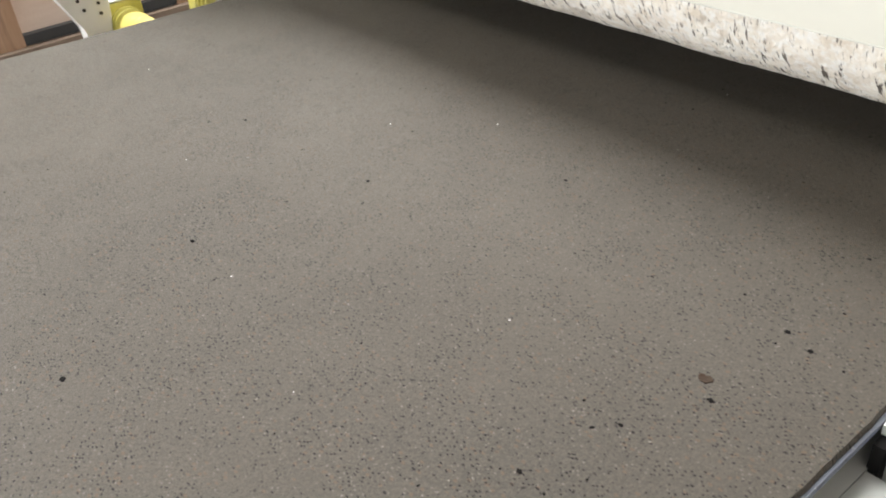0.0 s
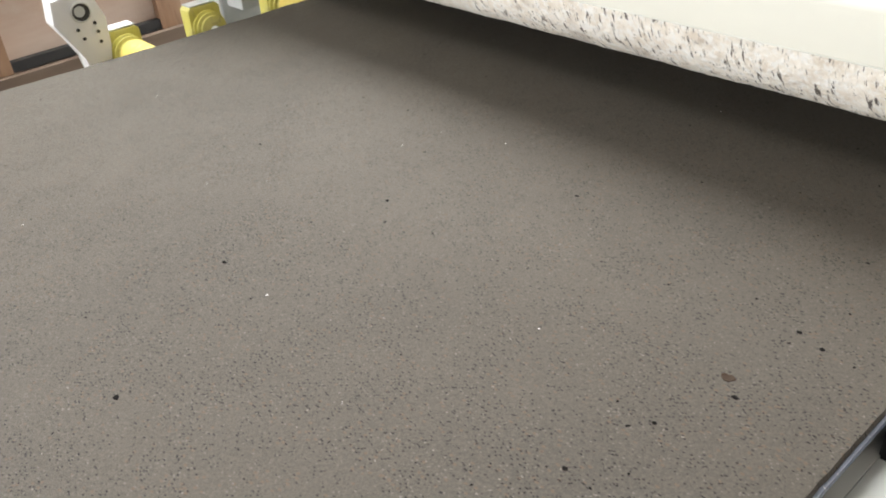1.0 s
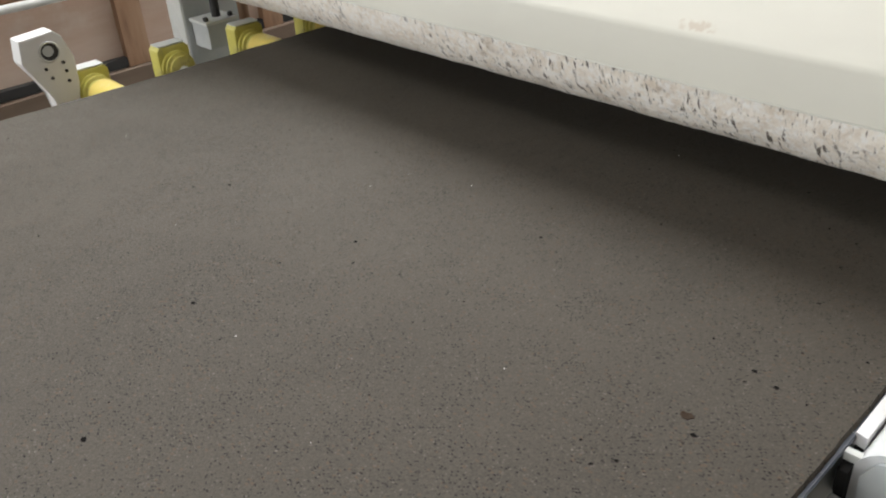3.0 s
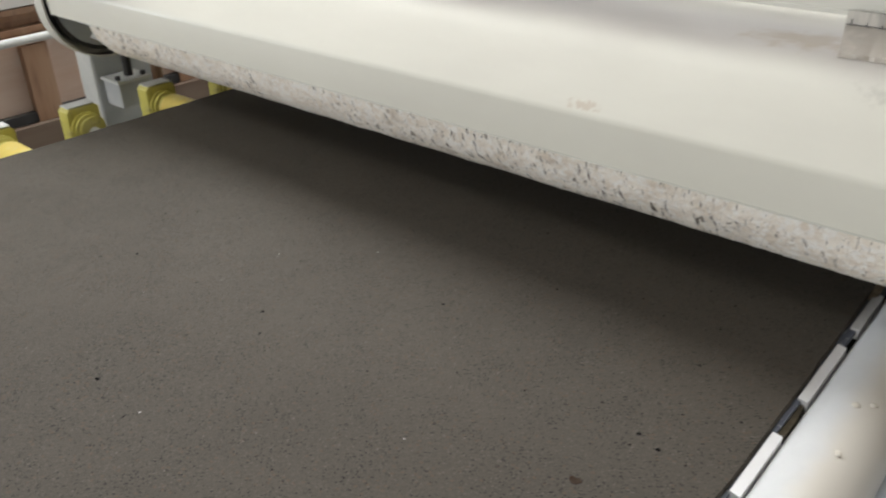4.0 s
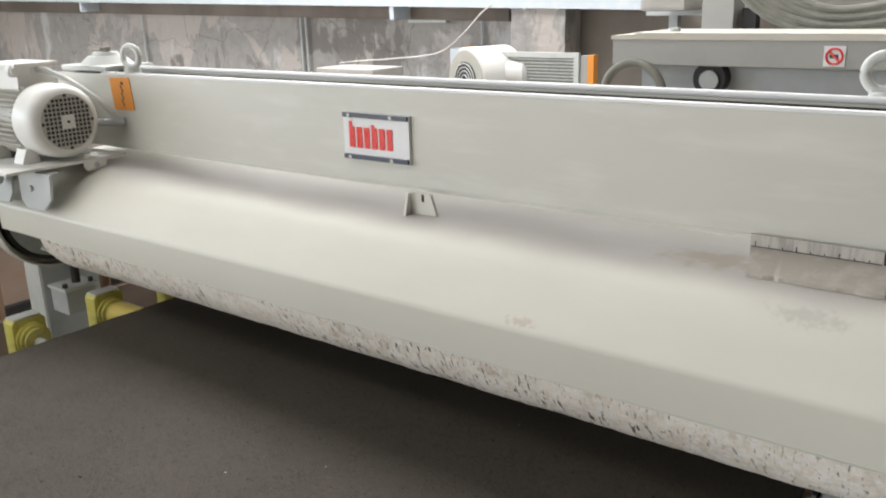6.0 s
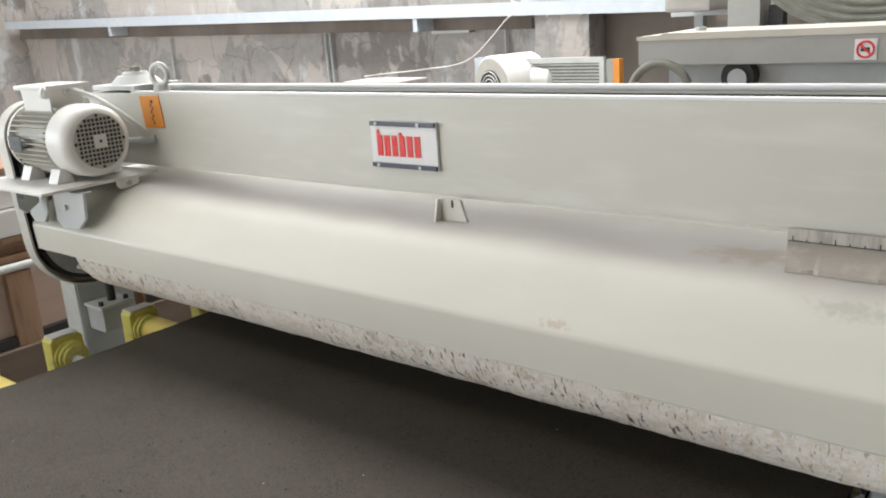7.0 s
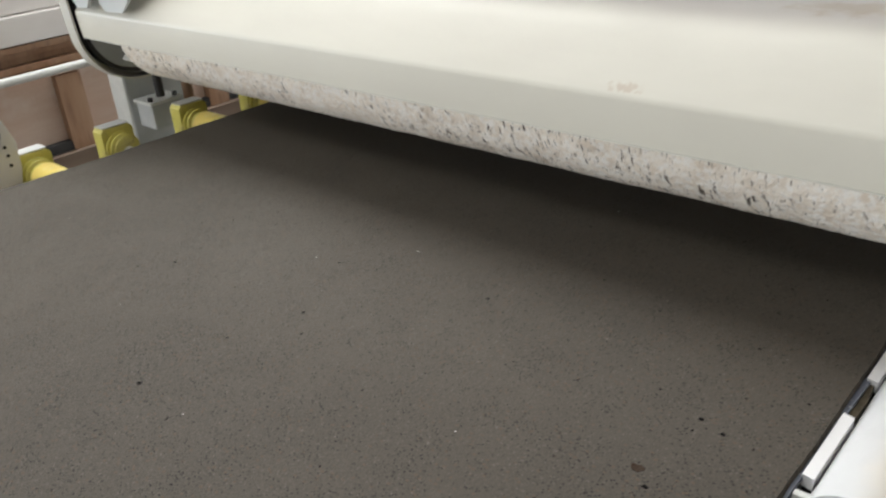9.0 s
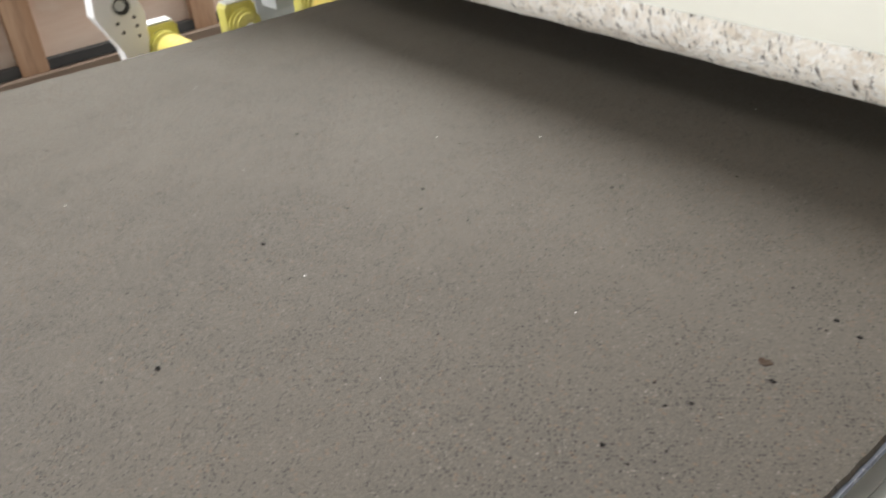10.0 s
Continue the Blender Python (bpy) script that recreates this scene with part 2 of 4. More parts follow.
WHITE_PLASTIC = material("white_plastic", (0.78, 0.79, 0.80), 0.4, second=(0.66, 0.67, 0.68), scale=12)
RED = plain("red_enamel", (0.75, 0.035, 0.03), 0.35, scale=30)
ORANGE = material("orange_label", (0.82, 0.30, 0.03), 0.5, second=(0.78, 0.36, 0.08), scale=20)
INK = plain("black_ink", (0.03, 0.03, 0.035), 0.5, scale=30)
PLY = material("dusty_plywood", (0.50, 0.36, 0.28), 0.75, second=(0.60, 0.49, 0.41), scale=3.5, amount=0.9, stretch=(1, 0.5, 2.5), third=(0.62, 0.56, 0.5), scale3=7, amount3=0.6, bump=0.3, bump_scale=80)
TIMBER = material("brown_timber", (0.27, 0.155, 0.09), 0.75, second=(0.38, 0.255, 0.17), scale=6, amount=0.9, stretch=(2, 2, 0.3), third=(0.1, 0.05, 0.03), scale3=30, stretch3=(1, 1, 0.15), amount3=0.5, random_value=0.15)
OLD_TIMBER = material("old_dark_timber", (0.13, 0.09, 0.065), 0.8, second=(0.19, 0.145, 0.11), scale=6, amount=0.9, stretch=(2, 0.3, 2))
TAPE = material("paper_tape", (0.48, 0.46, 0.42), 0.7, second=(0.30, 0.285, 0.265), scale=60, amount=0.8, low=0.45, high=0.6, stretch=(1, 1, 0.12))
BOARD = material("pale_board", (0.42, 0.39, 0.345), 0.8, second=(0.38, 0.33, 0.27), scale=12, stretch=(0.4, 2, 2), third=(0.66, 0.62, 0.56), scale3=30)
def wall_material():
    """Old patched concrete: grey and pinkish repairs with ragged borders, pale bloom, grime and hair cracks."""
    m = material("stained_concrete_wall", (0.36, 0.345, 0.33), 0.9, second=(0.29, 0.275, 0.26), scale=9.0, amount=0.7, third=(0.42, 0.41, 0.40), scale3=45.0, amount3=0.5, bump=0.5, bump_scale=14, bump_dist=0.02)
    N, K = m.node_tree.nodes, m.node_tree.links
    b = N["Principled BSDF"]
    co = N.new("ShaderNodeTexCoord").outputs["Object"]
    out = b.inputs["Base Color"].links[0].from_socket

    def lay(out, fac, colour, gain):
        g = N.new("ShaderNodeMath")
        g.operation = "MULTIPLY"
        K.new(fac, g.inputs[0])
        g.inputs[1].default_value = gain
        x = N.new("ShaderNodeMix")
        x.data_type = "RGBA"
        K.new(g.outputs[0], x.inputs[0])
        K.new(out, x.inputs[6])
        x.inputs[7].default_value = (*colour, 1)
        return x.outputs[2]

    for shift, scale, stretch, lo, hi, colour, gain in ((3.1, 1.0, (1, 1, 0.8), 0.50, 0.525, (0.50, 0.46, 0.43), 0.85), (7.7, 1.5, (1, 1, 0.6), 0.555, 0.585, (0.205, 0.19, 0.18), 0.85),
                                                        (1.3, 2.4, (1, 1, 0.55), 0.585, 0.66, (0.60, 0.61, 0.62), 0.8), (5.9, 7.0, (1, 1, 0.2), 0.58, 0.72, (0.15, 0.135, 0.12), 0.6)):
        mp = N.new("ShaderNodeMapping")
        mp.inputs["Location"].default_value = (shift, shift, shift)
        mp.inputs["Scale"].default_value = stretch
        K.new(co, mp.inputs[0])
        nz = N.new("ShaderNodeTexNoise")
        nz.inputs["Scale"].default_value, nz.inputs["Detail"].default_value, nz.inputs["Roughness"].default_value, nz.inputs["Distortion"].default_value = scale, 9, 0.62, 0.4
        K.new(mp.outputs[0], nz.inputs["Vector"])
        r = N.new("ShaderNodeMapRange")
        r.inputs[1].default_value, r.inputs[2].default_value = lo, hi
        K.new(nz.outputs["Fac"], r.inputs[0])
        out = lay(out, r.outputs[0], colour, gain)
    warp = N.new("ShaderNodeTexNoise")
    warp.inputs["Scale"].default_value, warp.inputs["Detail"].default_value = 3.0, 6
    K.new(co, warp.inputs["Vector"])
    add = N.new("ShaderNodeVectorMath")
    add.operation = "MULTIPLY_ADD"
    K.new(warp.outputs["Color"], add.inputs[0])
    add.inputs[1].default_value = (0.5, 0.5, 0.5)
    K.new(co, add.inputs[2])
    v = N.new("ShaderNodeTexVoronoi")
    v.feature = "DISTANCE_TO_EDGE"
    v.inputs["Scale"].default_value = 0.55
    K.new(add.outputs[0], v.inputs["Vector"])
    r = N.new("ShaderNodeMapRange")
    r.inputs[1].default_value, r.inputs[2].default_value = 0.005, 0.001
    K.new(v.outputs["Distance"], r.inputs[0])
    out = lay(out, r.outputs[0], (0.15, 0.14, 0.13), 0.5)
    K.new(out, b.inputs["Base Color"])
    return m


WALL = wall_material()
WALL_DARK = material("dark_stained_concrete", (0.16, 0.135, 0.115), 0.9, second=(0.26, 0.23, 0.2), scale=1.6, amount=0.9, stretch=(1, 1, 0.3), bump=0.4, bump_scale=12, bump_dist=0.02)
FLOOR = material("concrete_floor", (0.22, 0.2, 0.18), 0.85, second=(0.14, 0.12, 0.1), scale=1.2, amount=0.9, third=(0.36, 0.34, 0.31), scale3=6, bump=0.3, bump_scale=30)
ROOF = material("grey_roof_sheet", (0.25, 0.25, 0.25), 0.8, scale=2)
SLABSTONE = material("sawn_white_stone", (0.7, 0.68, 0.66), 0.6, second=(0.6, 0.57, 0.54), scale=4, stretch=(1, 1, 3))
CABLE = material("dusty_cable", (0.2, 0.2, 0.17), 0.7, second=(0.32, 0.31, 0.27), scale=20)
FAR_GREY = material("far_machine_paint", (0.36, 0.36, 0.34), 0.5, second=(0.44, 0.43, 0.4), scale=2.5, stretch=(0.4, 1, 1), third=(0.28, 0.28, 0.26), scale3=9)
FAR_TOP = material("dusty_machine_lid", (0.6, 0.57, 0.5), 0.7, second=(0.5, 0.46, 0.4), scale=5)
GRILLE = plain("grille_shadow_paint", (0.045, 0.045, 0.05), 0.8, scale=30)
BROWN_GRIT = material("spilled_grit", (0.33, 0.27, 0.19), 0.9, second=(0.1, 0.08, 0.06), scale=60, amount=0.9, bump=0.8, bump_scale=300)
RUST = material("rusty_red_paint", (0.42, 0.17, 0.07), 0.7, second=(0.3, 0.12, 0.06), scale=6)


# ---- mesh helpers ----
def thing(name, place, label, category, group="", kind=""):
    ob = new(name)
    ob.location = place
    return tagged(ob, label, category, group, kind)


def part(name, bm, mat, parent=None, label="", smooth=False, bevel=0.0):
    """Links a bmesh, in world metres, as one mesh under a thing or a part of it."""
    if bevel:
        bmesh.ops.bevel(bm, geom=list(bm.edges), offset=bevel, segments=2, affect="EDGES", profile=0.7)
    off = Vector((0, 0, 0))
    p = parent
    while p is not None:
        off += Vector(p.location)
        p = p.parent
    if off.length:
        bmesh.ops.translate(bm, verts=bm.verts, vec=-off)
    bmesh.ops.recalc_face_normals(bm, faces=bm.faces)
    me = bpy.data.meshes.new(name)
    bm.to_mesh(me)
    bm.free()
    if smooth:
        me.shade_smooth()
        me.set_sharp_from_angle(angle=radians(35))
    me.materials.append(mat)
    ob = new(name, me)
    ob.parent = parent
    if label:
        tagged(ob, label)
    return ob


def box(x0, x1, y0, y1, z0, z1, bm=None):
    bm = bm or bmesh.new()
    bmesh.ops.create_cube(bm, size=1, matrix=Matrix.LocRotScale(((x0 + x1) / 2, (y0 + y1) / 2, (z0 + z1) / 2), None, (abs(x1 - x0), abs(y1 - y0), abs(z1 - z0))))
    return bm


def turned(m, x, y, z, bm=None):
    bm = bm or bmesh.new()
    bmesh.ops.create_cube(bm, size=1, matrix=m @ Matrix.Diagonal((x, y, z, 1)))
    return bm


def cyl(a, b, r, r2=None, seg=32, bm=None, caps=True):
    """A cylinder or cone from a to b."""
    bm = bm or bmesh.new()
    a, b = Vector(a), Vector(b)
    m = Matrix.Translation((a + b) / 2) @ (b - a).to_track_quat("Z", "Y").to_matrix().to_4x4()
    bmesh.ops.create_cone(bm, cap_ends=caps, segments=seg, radius1=r, radius2=r if r2 is None else r2, depth=(b - a).length, matrix=m)
    return bm


def lathe_x(profile, y, z, seg=48):
    """A solid turned round an axis along x: profile of (x, radius)."""
    bm = bmesh.new()
    rings = []
    for x, r in profile:
        rings.append([bm.verts.new((x, y + r * math.cos(k * math.tau / seg), z + r * math.sin(k * math.tau / seg))) for k in range(seg)])
    for a, b in zip(rings, rings[1:]):
        for k in range(seg):
            bm.faces.new((a[k], a[(k + 1) % seg], b[(k + 1) % seg], b[k]))
    bm.faces.new(rings[0])
    bm.faces.new(rings[-1])
    return bm


def prism(points, axis, a, b, bm=None):
    """A closed outline drawn across an axis ('x': (y, z), 'y': (x, z), 'z': (x, y)) and pushed from a to b."""
    bm = bm or bmesh.new()

    def put(p, s):
        return (s, *p) if axis == "x" else (p[0], s, p[1]) if axis == "y" else (*p, s)
    lo = [bm.verts.new(put(p, a)) for p in points]
    hi = [bm.verts.new(put(p, b)) for p in points]
    bm.faces.new(lo)
    bm.faces.new(hi)
    n = len(points)
    for k in range(n):
        bm.faces.new((lo[k], lo[(k + 1) % n], hi[(k + 1) % n], hi[k]))
    return bm


def tube(points, r, seg=10, bm=None, closed=False):
    """A round bar through points, smoothed."""
    bm = bm or bmesh.new()
    pts = [Vector(p) for p in points]
    fine = []
    n = len(pts)
    for i in range(n if closed else n - 1):
        p0, p1, p2, p3 = (pts[(i + d) % n] if closed else pts[min(max(i + d, 0), n - 1)] for d in (-1, 0, 1, 2))
        for k in range(6):
            t = k / 6
            fine.append(0.5 * (2 * p1 + (p2 - p0) * t + (2 * p0 - 5 * p1 + 4 * p2 - p3) * t * t + (3 * p1 - p0 - 3 * p2 + p3) * t ** 3))
    if not closed:
        fine.append(pts[-1])
    rings = []
    m = len(fine)
    for i, p in enumerate(fine):
        way = (fine[(i + 1) % m] - fine[i - 1]) if closed else (fine[min(i + 1, m - 1)] - fine[max(i - 1, 0)])
        q = way.to_track_quat("Z", "Y")
        rings.append([bm.verts.new(p + q @ Vector((r * math.cos(k * math.tau / seg), r * math.sin(k * math.tau / seg), 0))) for k in range(seg)])
    for a, b in zip(rings, rings[1:] + rings[:1] if closed else rings[1:]):
        for k in range(seg):
            bm.faces.new((a[k], a[(k + 1) % seg], b[(k + 1) % seg], b[k]))
    if not closed:
        bm.faces.new(rings[0])
        bm.faces.new(rings[-1])
    return bm


def wall_ob(name, bm, mat, label, category):
    return tagged(part(name, bm, mat), label, category, kind="structure")


# ---- the hall ----
wall_ob("floor", box(-9, 9, -8, 8, -0.2, 0), FLOOR, "dusty grey concrete factory floor", "floor")
wall_ob("wall_north", box(-9, 9, 4.0, 4.3, 0, 2.8, box(-9, 9, 4.0, 4.3, 4.8, 5.5, box(-9, -4.9, 4.0, 4.3, 2.8, 4.8, box(1.1, 9, 4.0, 4.3, 2.8, 4.8)))), WALL, "stained and patched grey concrete hall wall", "wall")
wall_ob("wall_west", box(-9.3, -9, -8, 8, 0, 1.3, box(-9.3, -9, -8, 8, 3.5, 5.5, box(-9.3, -9, -8, -7.6, 1.3, 3.5, box(-9.3, -9, -2.6, 8, 1.3, 3.5)))), WALL, "stained grey concrete hall wall", "wall")
# out of view; dark and set near to hold light off the right side
wall_ob("wall_east", box(2.9, 3.2, -8, 8, 0, 5.5), WALL_DARK, "unseen dark wall set close to dim the right side", "wall")
wall_ob("wall_south", box(-0.8, 9, -8.3, -8, 0, 5.5, box(-9, -8.4, -8.3, -8, 0, 5.5, box(-8.4, -0.8, -8.3, -8, 3.3, 5.5, box(-8.4, -0.8, -8.3, -8, 0, 0.3)))), WALL, "stained grey concrete hall wall", "wall")
roof = bmesh.new()
for y0, y1 in ((-8, -4.2), (-2.6, 0.3), (3.5, 8)):
    box(-9, 9, y0, y1, 5.5, 5.6, roof)
for x0, x1, y0, y1 in ((-9, -5.7, 0.3, 3.5), (0.5, 9, 0.3, 3.5), (-9, -5.7, -4.2, -2.6), (0.5, 9, -4.2, -2.6)):
    box(x0, x1, y0, y1, 5.5, 5.6, roof)
wall_ob("ceiling", roof, ROOF, "grey sheet roof with two long roof lights", "ceiling")

# ---- conveyor: belt, mix, idlers, side guide ----
belt = wall_ob("conveyor_belt", prism([(-0.02, 0.887), (-0.008, 0.892), (1.6002, 0.892), (1.6008, 0.887)], "y", -3.0, 1.6), BELT, "blue-grey rubber conveyor belt under the stone mix", "conveyor belt")


def mix_layer():
    """The pressed layer, with slightly ragged long edges."""
    bm = bmesh.new()
    n, y0, y1 = 420, -2.9, 1.5
    rows = []
    for i in range(n + 1):
        y = y0 + (y1 - y0) * i / n
        a = 0.004 * noise.noise((y * 14, 3, 0)) + 0.002 * noise.noise((y * 70, 5, 0))
        b = 0.004 * noise.noise((y * 13, 9, 0)) + 0.003 * noise.noise((y * 60, 1, 0))
        a -= 0.03 * min(1.0, max(0.0, (-0.5 - y) / 0.5))
        c = b * 0.6 - 0.023 * max(0.0, y + 0.45)
        xs = (-0.012 + a, a, 0.05 + a, 0.4, 0.8, 1.2, 1.55 + c, 1.5945 + c, 1.5965 + c)
        zs = (0.8925, 0.898, 0.9, 0.9, 0.9, 0.9, 0.9, 0.899, 0.8925)
        rows.append([bm.verts.new((x, y, z)) for x, z in zip(xs, zs)])
    for r, s in zip(rows, rows[1:]):
        for k in range(len(r) - 1):
            bm.faces.new((r[k], r[k + 1], s[k + 1], s[k]))
        bm.faces.new((r[-1], r[0], s[0], s[-1]))
    bm.faces.new(rows[0])
    bm.faces.new(rows[-1])
    return bm


stone_layer = thing("stone_mix_slab", (0.8, -0.7, 0.8925), "long flat slab of pressed brown-grey stone mix lying on the belt", "slab")
part("pressed_mix", mix_layer(), STONE_MIX, stone_layer)


def chips(count, seed, size, colour_name, mat, label):
    """Loose chips and pits on the mix, too many to count."""
    rnd = random.Random(seed)
    bm = bmesh.new()
    for _ in range(count):
        x, y = rnd.uniform(0.05, 1.57), rnd.uniform(-1.35, 0.0)
        s = size * rnd.uniform(0.5, 1.3)
        m = Matrix.LocRotScale((x, y, 0.9), Euler((0, 0, rnd.uniform(0, 3.1))), (s * rnd.uniform(1.0, 1.9), s, s * 0.22))
        bmesh.ops.create_icosphere(bm, subdivisions=1, radius=1, matrix=m)
    return tagged(part(colour_name, bm, mat, stone_layer, label), kind="stuff")


PIT0 = plain("black_chip", (0.010, 0.009, 0.009), 0.95, scale=60, spec=0.05)
chips(170, 4, 0.0015, "dark_chips", PIT0, "tiny black chips in the mix")
chips(22, 8, 0.0010, "pale_chips", SLABSTONE, "tiny white stone grains in the mix")


def blot(x, y, r, seed, mat, name, label, z=0.9008):
    rnd = random.Random(seed)
    pts = [(x + 1.35 * r * rnd.uniform(0.65, 1.15) * math.cos(k * math.tau / 14), y + r * rnd.uniform(0.65, 1.15) * math.sin(k * math.tau / 14)) for k in range(14)]
    part(name, prism(pts, "z", z - 0.004, z), mat, stone_layer, label)


PIT = plain("black_pit", (0.010, 0.009, 0.009), 0.95, scale=60, spec=0.05)
BROWN_SPOT = material("rust_brown_spot", (0.036, 0.022, 0.015), 0.95, spec=0.05, second=(0.058, 0.044, 0.034), scale=120, amount=0.9, low=0.35, high=0.6)
blot(1.468, -0.60, 0.0062, 1, BROWN_SPOT, "brown_spot", "rust-brown stain on the mix")
for x, y, r, sd in ((1.488, -0.62, 0.0042, 2), (1.483, -0.49, 0.0042, 3), (0.927, -0.60, 0.004, 4), (0.888, -0.84, 0.0045, 5), (1.03, -1.05, 0.005, 6), (1.453, -0.70, 0.0035, 7), (1.513, -0.50, 0.0045, 8), (1.43, -0.80, 0.004, 9), (0.62, -0.62, 0.0035, 10), (1.12, -0.42, 0.0035, 11)):
    blot(x, y, r * 0.62, sd, PIT, "dark_pit", "")


def idler(y, roller, group="idlers along the belt"):
    """A yellow carrying idler: square bearing casting, ribbed seal, shaft and roller under the belt."""
    t = thing("idler_roller", (-0.16, y, 0.78), "yellow belt idler with a square bearing block beside the belt" if roller else "yellow idler bearing with bare shaft beside the belt", "conveyor idler", group)
    z = 0.855
    b = prism([(y - 0.042, 0.79), (y + 0.042, 0.79), (y + 0.042, 0.898), (y + 0.034, 0.906), (y - 0.034, 0.908), (y - 0.042, 0.90)], "x", -0.205, -0.16)
    part("bearing_block", b, YELLOW_GREEN, t, bevel=0.004)
    part("block_lid", box(-0.203, -0.162, y - 0.036, y + 0.034, 0.9085, 0.911), PALE_STEEL, t, "dust-whitened top face", bevel=0.001)
    part("ribbed_seal", lathe_x([(-0.160, 0.040), (-0.152, 0.040), (-0.150, 0.034), (-0.144, 0.034), (-0.142, 0.038), (-0.136, 0.038), (-0.134, 0.031), (-0.126, 0.031), (-0.124, 0.024)], y, z), YELLOW_GREEN, t, smooth=True)
    if roller:
        part("roller", lathe_x([(-0.126, 0.018), (-0.124, 0.033), (-0.112, 0.038), (0.5, 0.0365), (0.502, 0.02)], y, 0.8535), YELLOW, t, "smooth yellow roller shell", smooth=True)
    else:
        part("shaft", cyl((-0.126, y, 0.85), (0.5, y, 0.85), 0.013), PALE_STEEL, t, "bare pale steel shaft", smooth=True)
    part("stand", box(-0.2, -0.165, y - 0.03, y + 0.03, 0.72, 0.79), GREY_STEEL, t)
    return t


for y, r in ((-0.51, True), (-0.30, False), (-0.083, True), (0.13, True), (0.34, True)):
    idler(y, r)

stringer = thing("conveyor_frame", (-0.19, -0.5, 0), "grey steel conveyor side frame on legs beside the belt", "conveyor frame")
part("side_channel", prism([(-0.235, 0.62), (-0.15, 0.62), (-0.15, 0.632), (-0.222, 0.632), (-0.222, 0.708), (-0.15, 0.708), (-0.15, 0.72), (-0.235, 0.72)], "y", -2.9, 1.5), GREY_STEEL, stringer)
for y in (-2.2, -0.9, 0.5, 1.3):
    part("leg", box(-0.23, -0.17, y - 0.03, y + 0.03, 0, 0.62), GREY_STEEL, stringer, bevel=0.004)
part("spilled_grit", prism([(-0.232, 0.7205), (-0.152, 0.7205), (-0.16, 0.726), (-0.19, 0.735), (-0.225, 0.727)], "y", -2.5, 1.2), BROWN_GRIT, stringer, "brown grit spilled along the frame")


def sensor():
    t = thing("sensor_bracket", (-0.165, -0.59, 0.79), "white cast bracket with a round bore standing beside the belt", "bracket")
    out = [(-0.648, 1.006), (-0.572, 1.012), (-0.556, 0.998), (-0.540, 0.945), (-0.545, 0.885), (-0.565, 0.79), (-0.60, 0.79), (-0.607, 0.87), (-0.655, 0.955)]
    part("plate", prism(out, "x", -0.20, -0.15), WHITE_PLASTIC, t, bevel=0.004)
    part("bore", cyl((-0.151, -0.591, 0.970), (-0.147, -0.591, 0.970), 0.020), DARK, t, "dark round bore", smooth=True)
    part("bore_ring", tube([(-0.148, -0.591 + 0.021 * math.cos(a), 0.970 + 0.021 * math.sin(a)) for a in (0, 0.785, 1.57, 2.356, 3.14, 3.93, 4.71, 5.5)], 0.0022, 8, closed=True), PALE_STEEL, t, smooth=True)
    part("shaft_end", cyl((-0.148, -0.594, 0.972), (-0.1465, -0.594, 0.972), 0.012), GREY_STEEL, t, smooth=True)
    for y, z in ((-0.608, 0.934), (-0.568, 0.940), (-0.566, 0.92), (-0.600, 0.912), (-0.566, 0.897)):
        part("screw", cyl((-0.151, y, z), (-0.1475, y, z), 0.0038, seg=12), DARK, t)


sensor()


OLIVE_GRIT = material("damp_olive_grit", (0.055, 0.043, 0.022), 0.9, second=(0.025, 0.02, 0.014), scale=60, amount=0.9, bump=0.8, bump_scale=300)
GUIDE = material("worn_grey_guide", (0.60, 0.61, 0.615), 0.4, 0.0, second=(0.42, 0.45, 0.48), scale=5, third=(0.56, 0.57, 0.57), scale3=22, amount3=0.55, low3=0.5, high3=0.62, stretch3=(1, 0.5, 1))


def settle_dust(m):
    """Warm pale dust lying in an uneven run along the crown of the guide."""
    N, K = m.node_tree.nodes, m.node_tree.links
    b = N["Principled BSDF"]
    co = N.new("ShaderNodeTexCoord").outputs["Object"]
    sep = N.new("ShaderNodeSeparateXYZ")
    K.new(co, sep.inputs[0])
    nz = N.new("ShaderNodeTexNoise")
    nz.inputs["Scale"].default_value, nz.inputs["Detail"].default_value = 14, 7
    K.new(co, nz.inputs["Vector"])
    sh = N.new("ShaderNodeMath")
    sh.operation = "MULTIPLY_ADD"
    sh.inputs[1].default_value = 0.05
    K.new(nz.outputs["Fac"], sh.inputs[0])
    K.new(sep.outputs[0], sh.inputs[2])
    r = N.new("ShaderNodeMapRange")
    r.interpolation_type = "SMOOTHSTEP"
    r.inputs[1].default_value, r.inputs[2].default_value, r.inputs[4].default_value = -0.005, 0.035, 0.85
    K.new(sh.outputs[0], r.inputs[0])
    x = N.new("ShaderNodeMix")
    x.data_type = "RGBA"
    K.new(r.outputs[0], x.inputs[0])
    K.new(b.inputs["Base Color"].links[0].from_socket, x.inputs[6])
    x.inputs[7].default_value = (0.66, 0.625, 0.555, 1)
    K.new(x.outputs[2], b.inputs["Base Color"])


settle_dust(GUIDE)


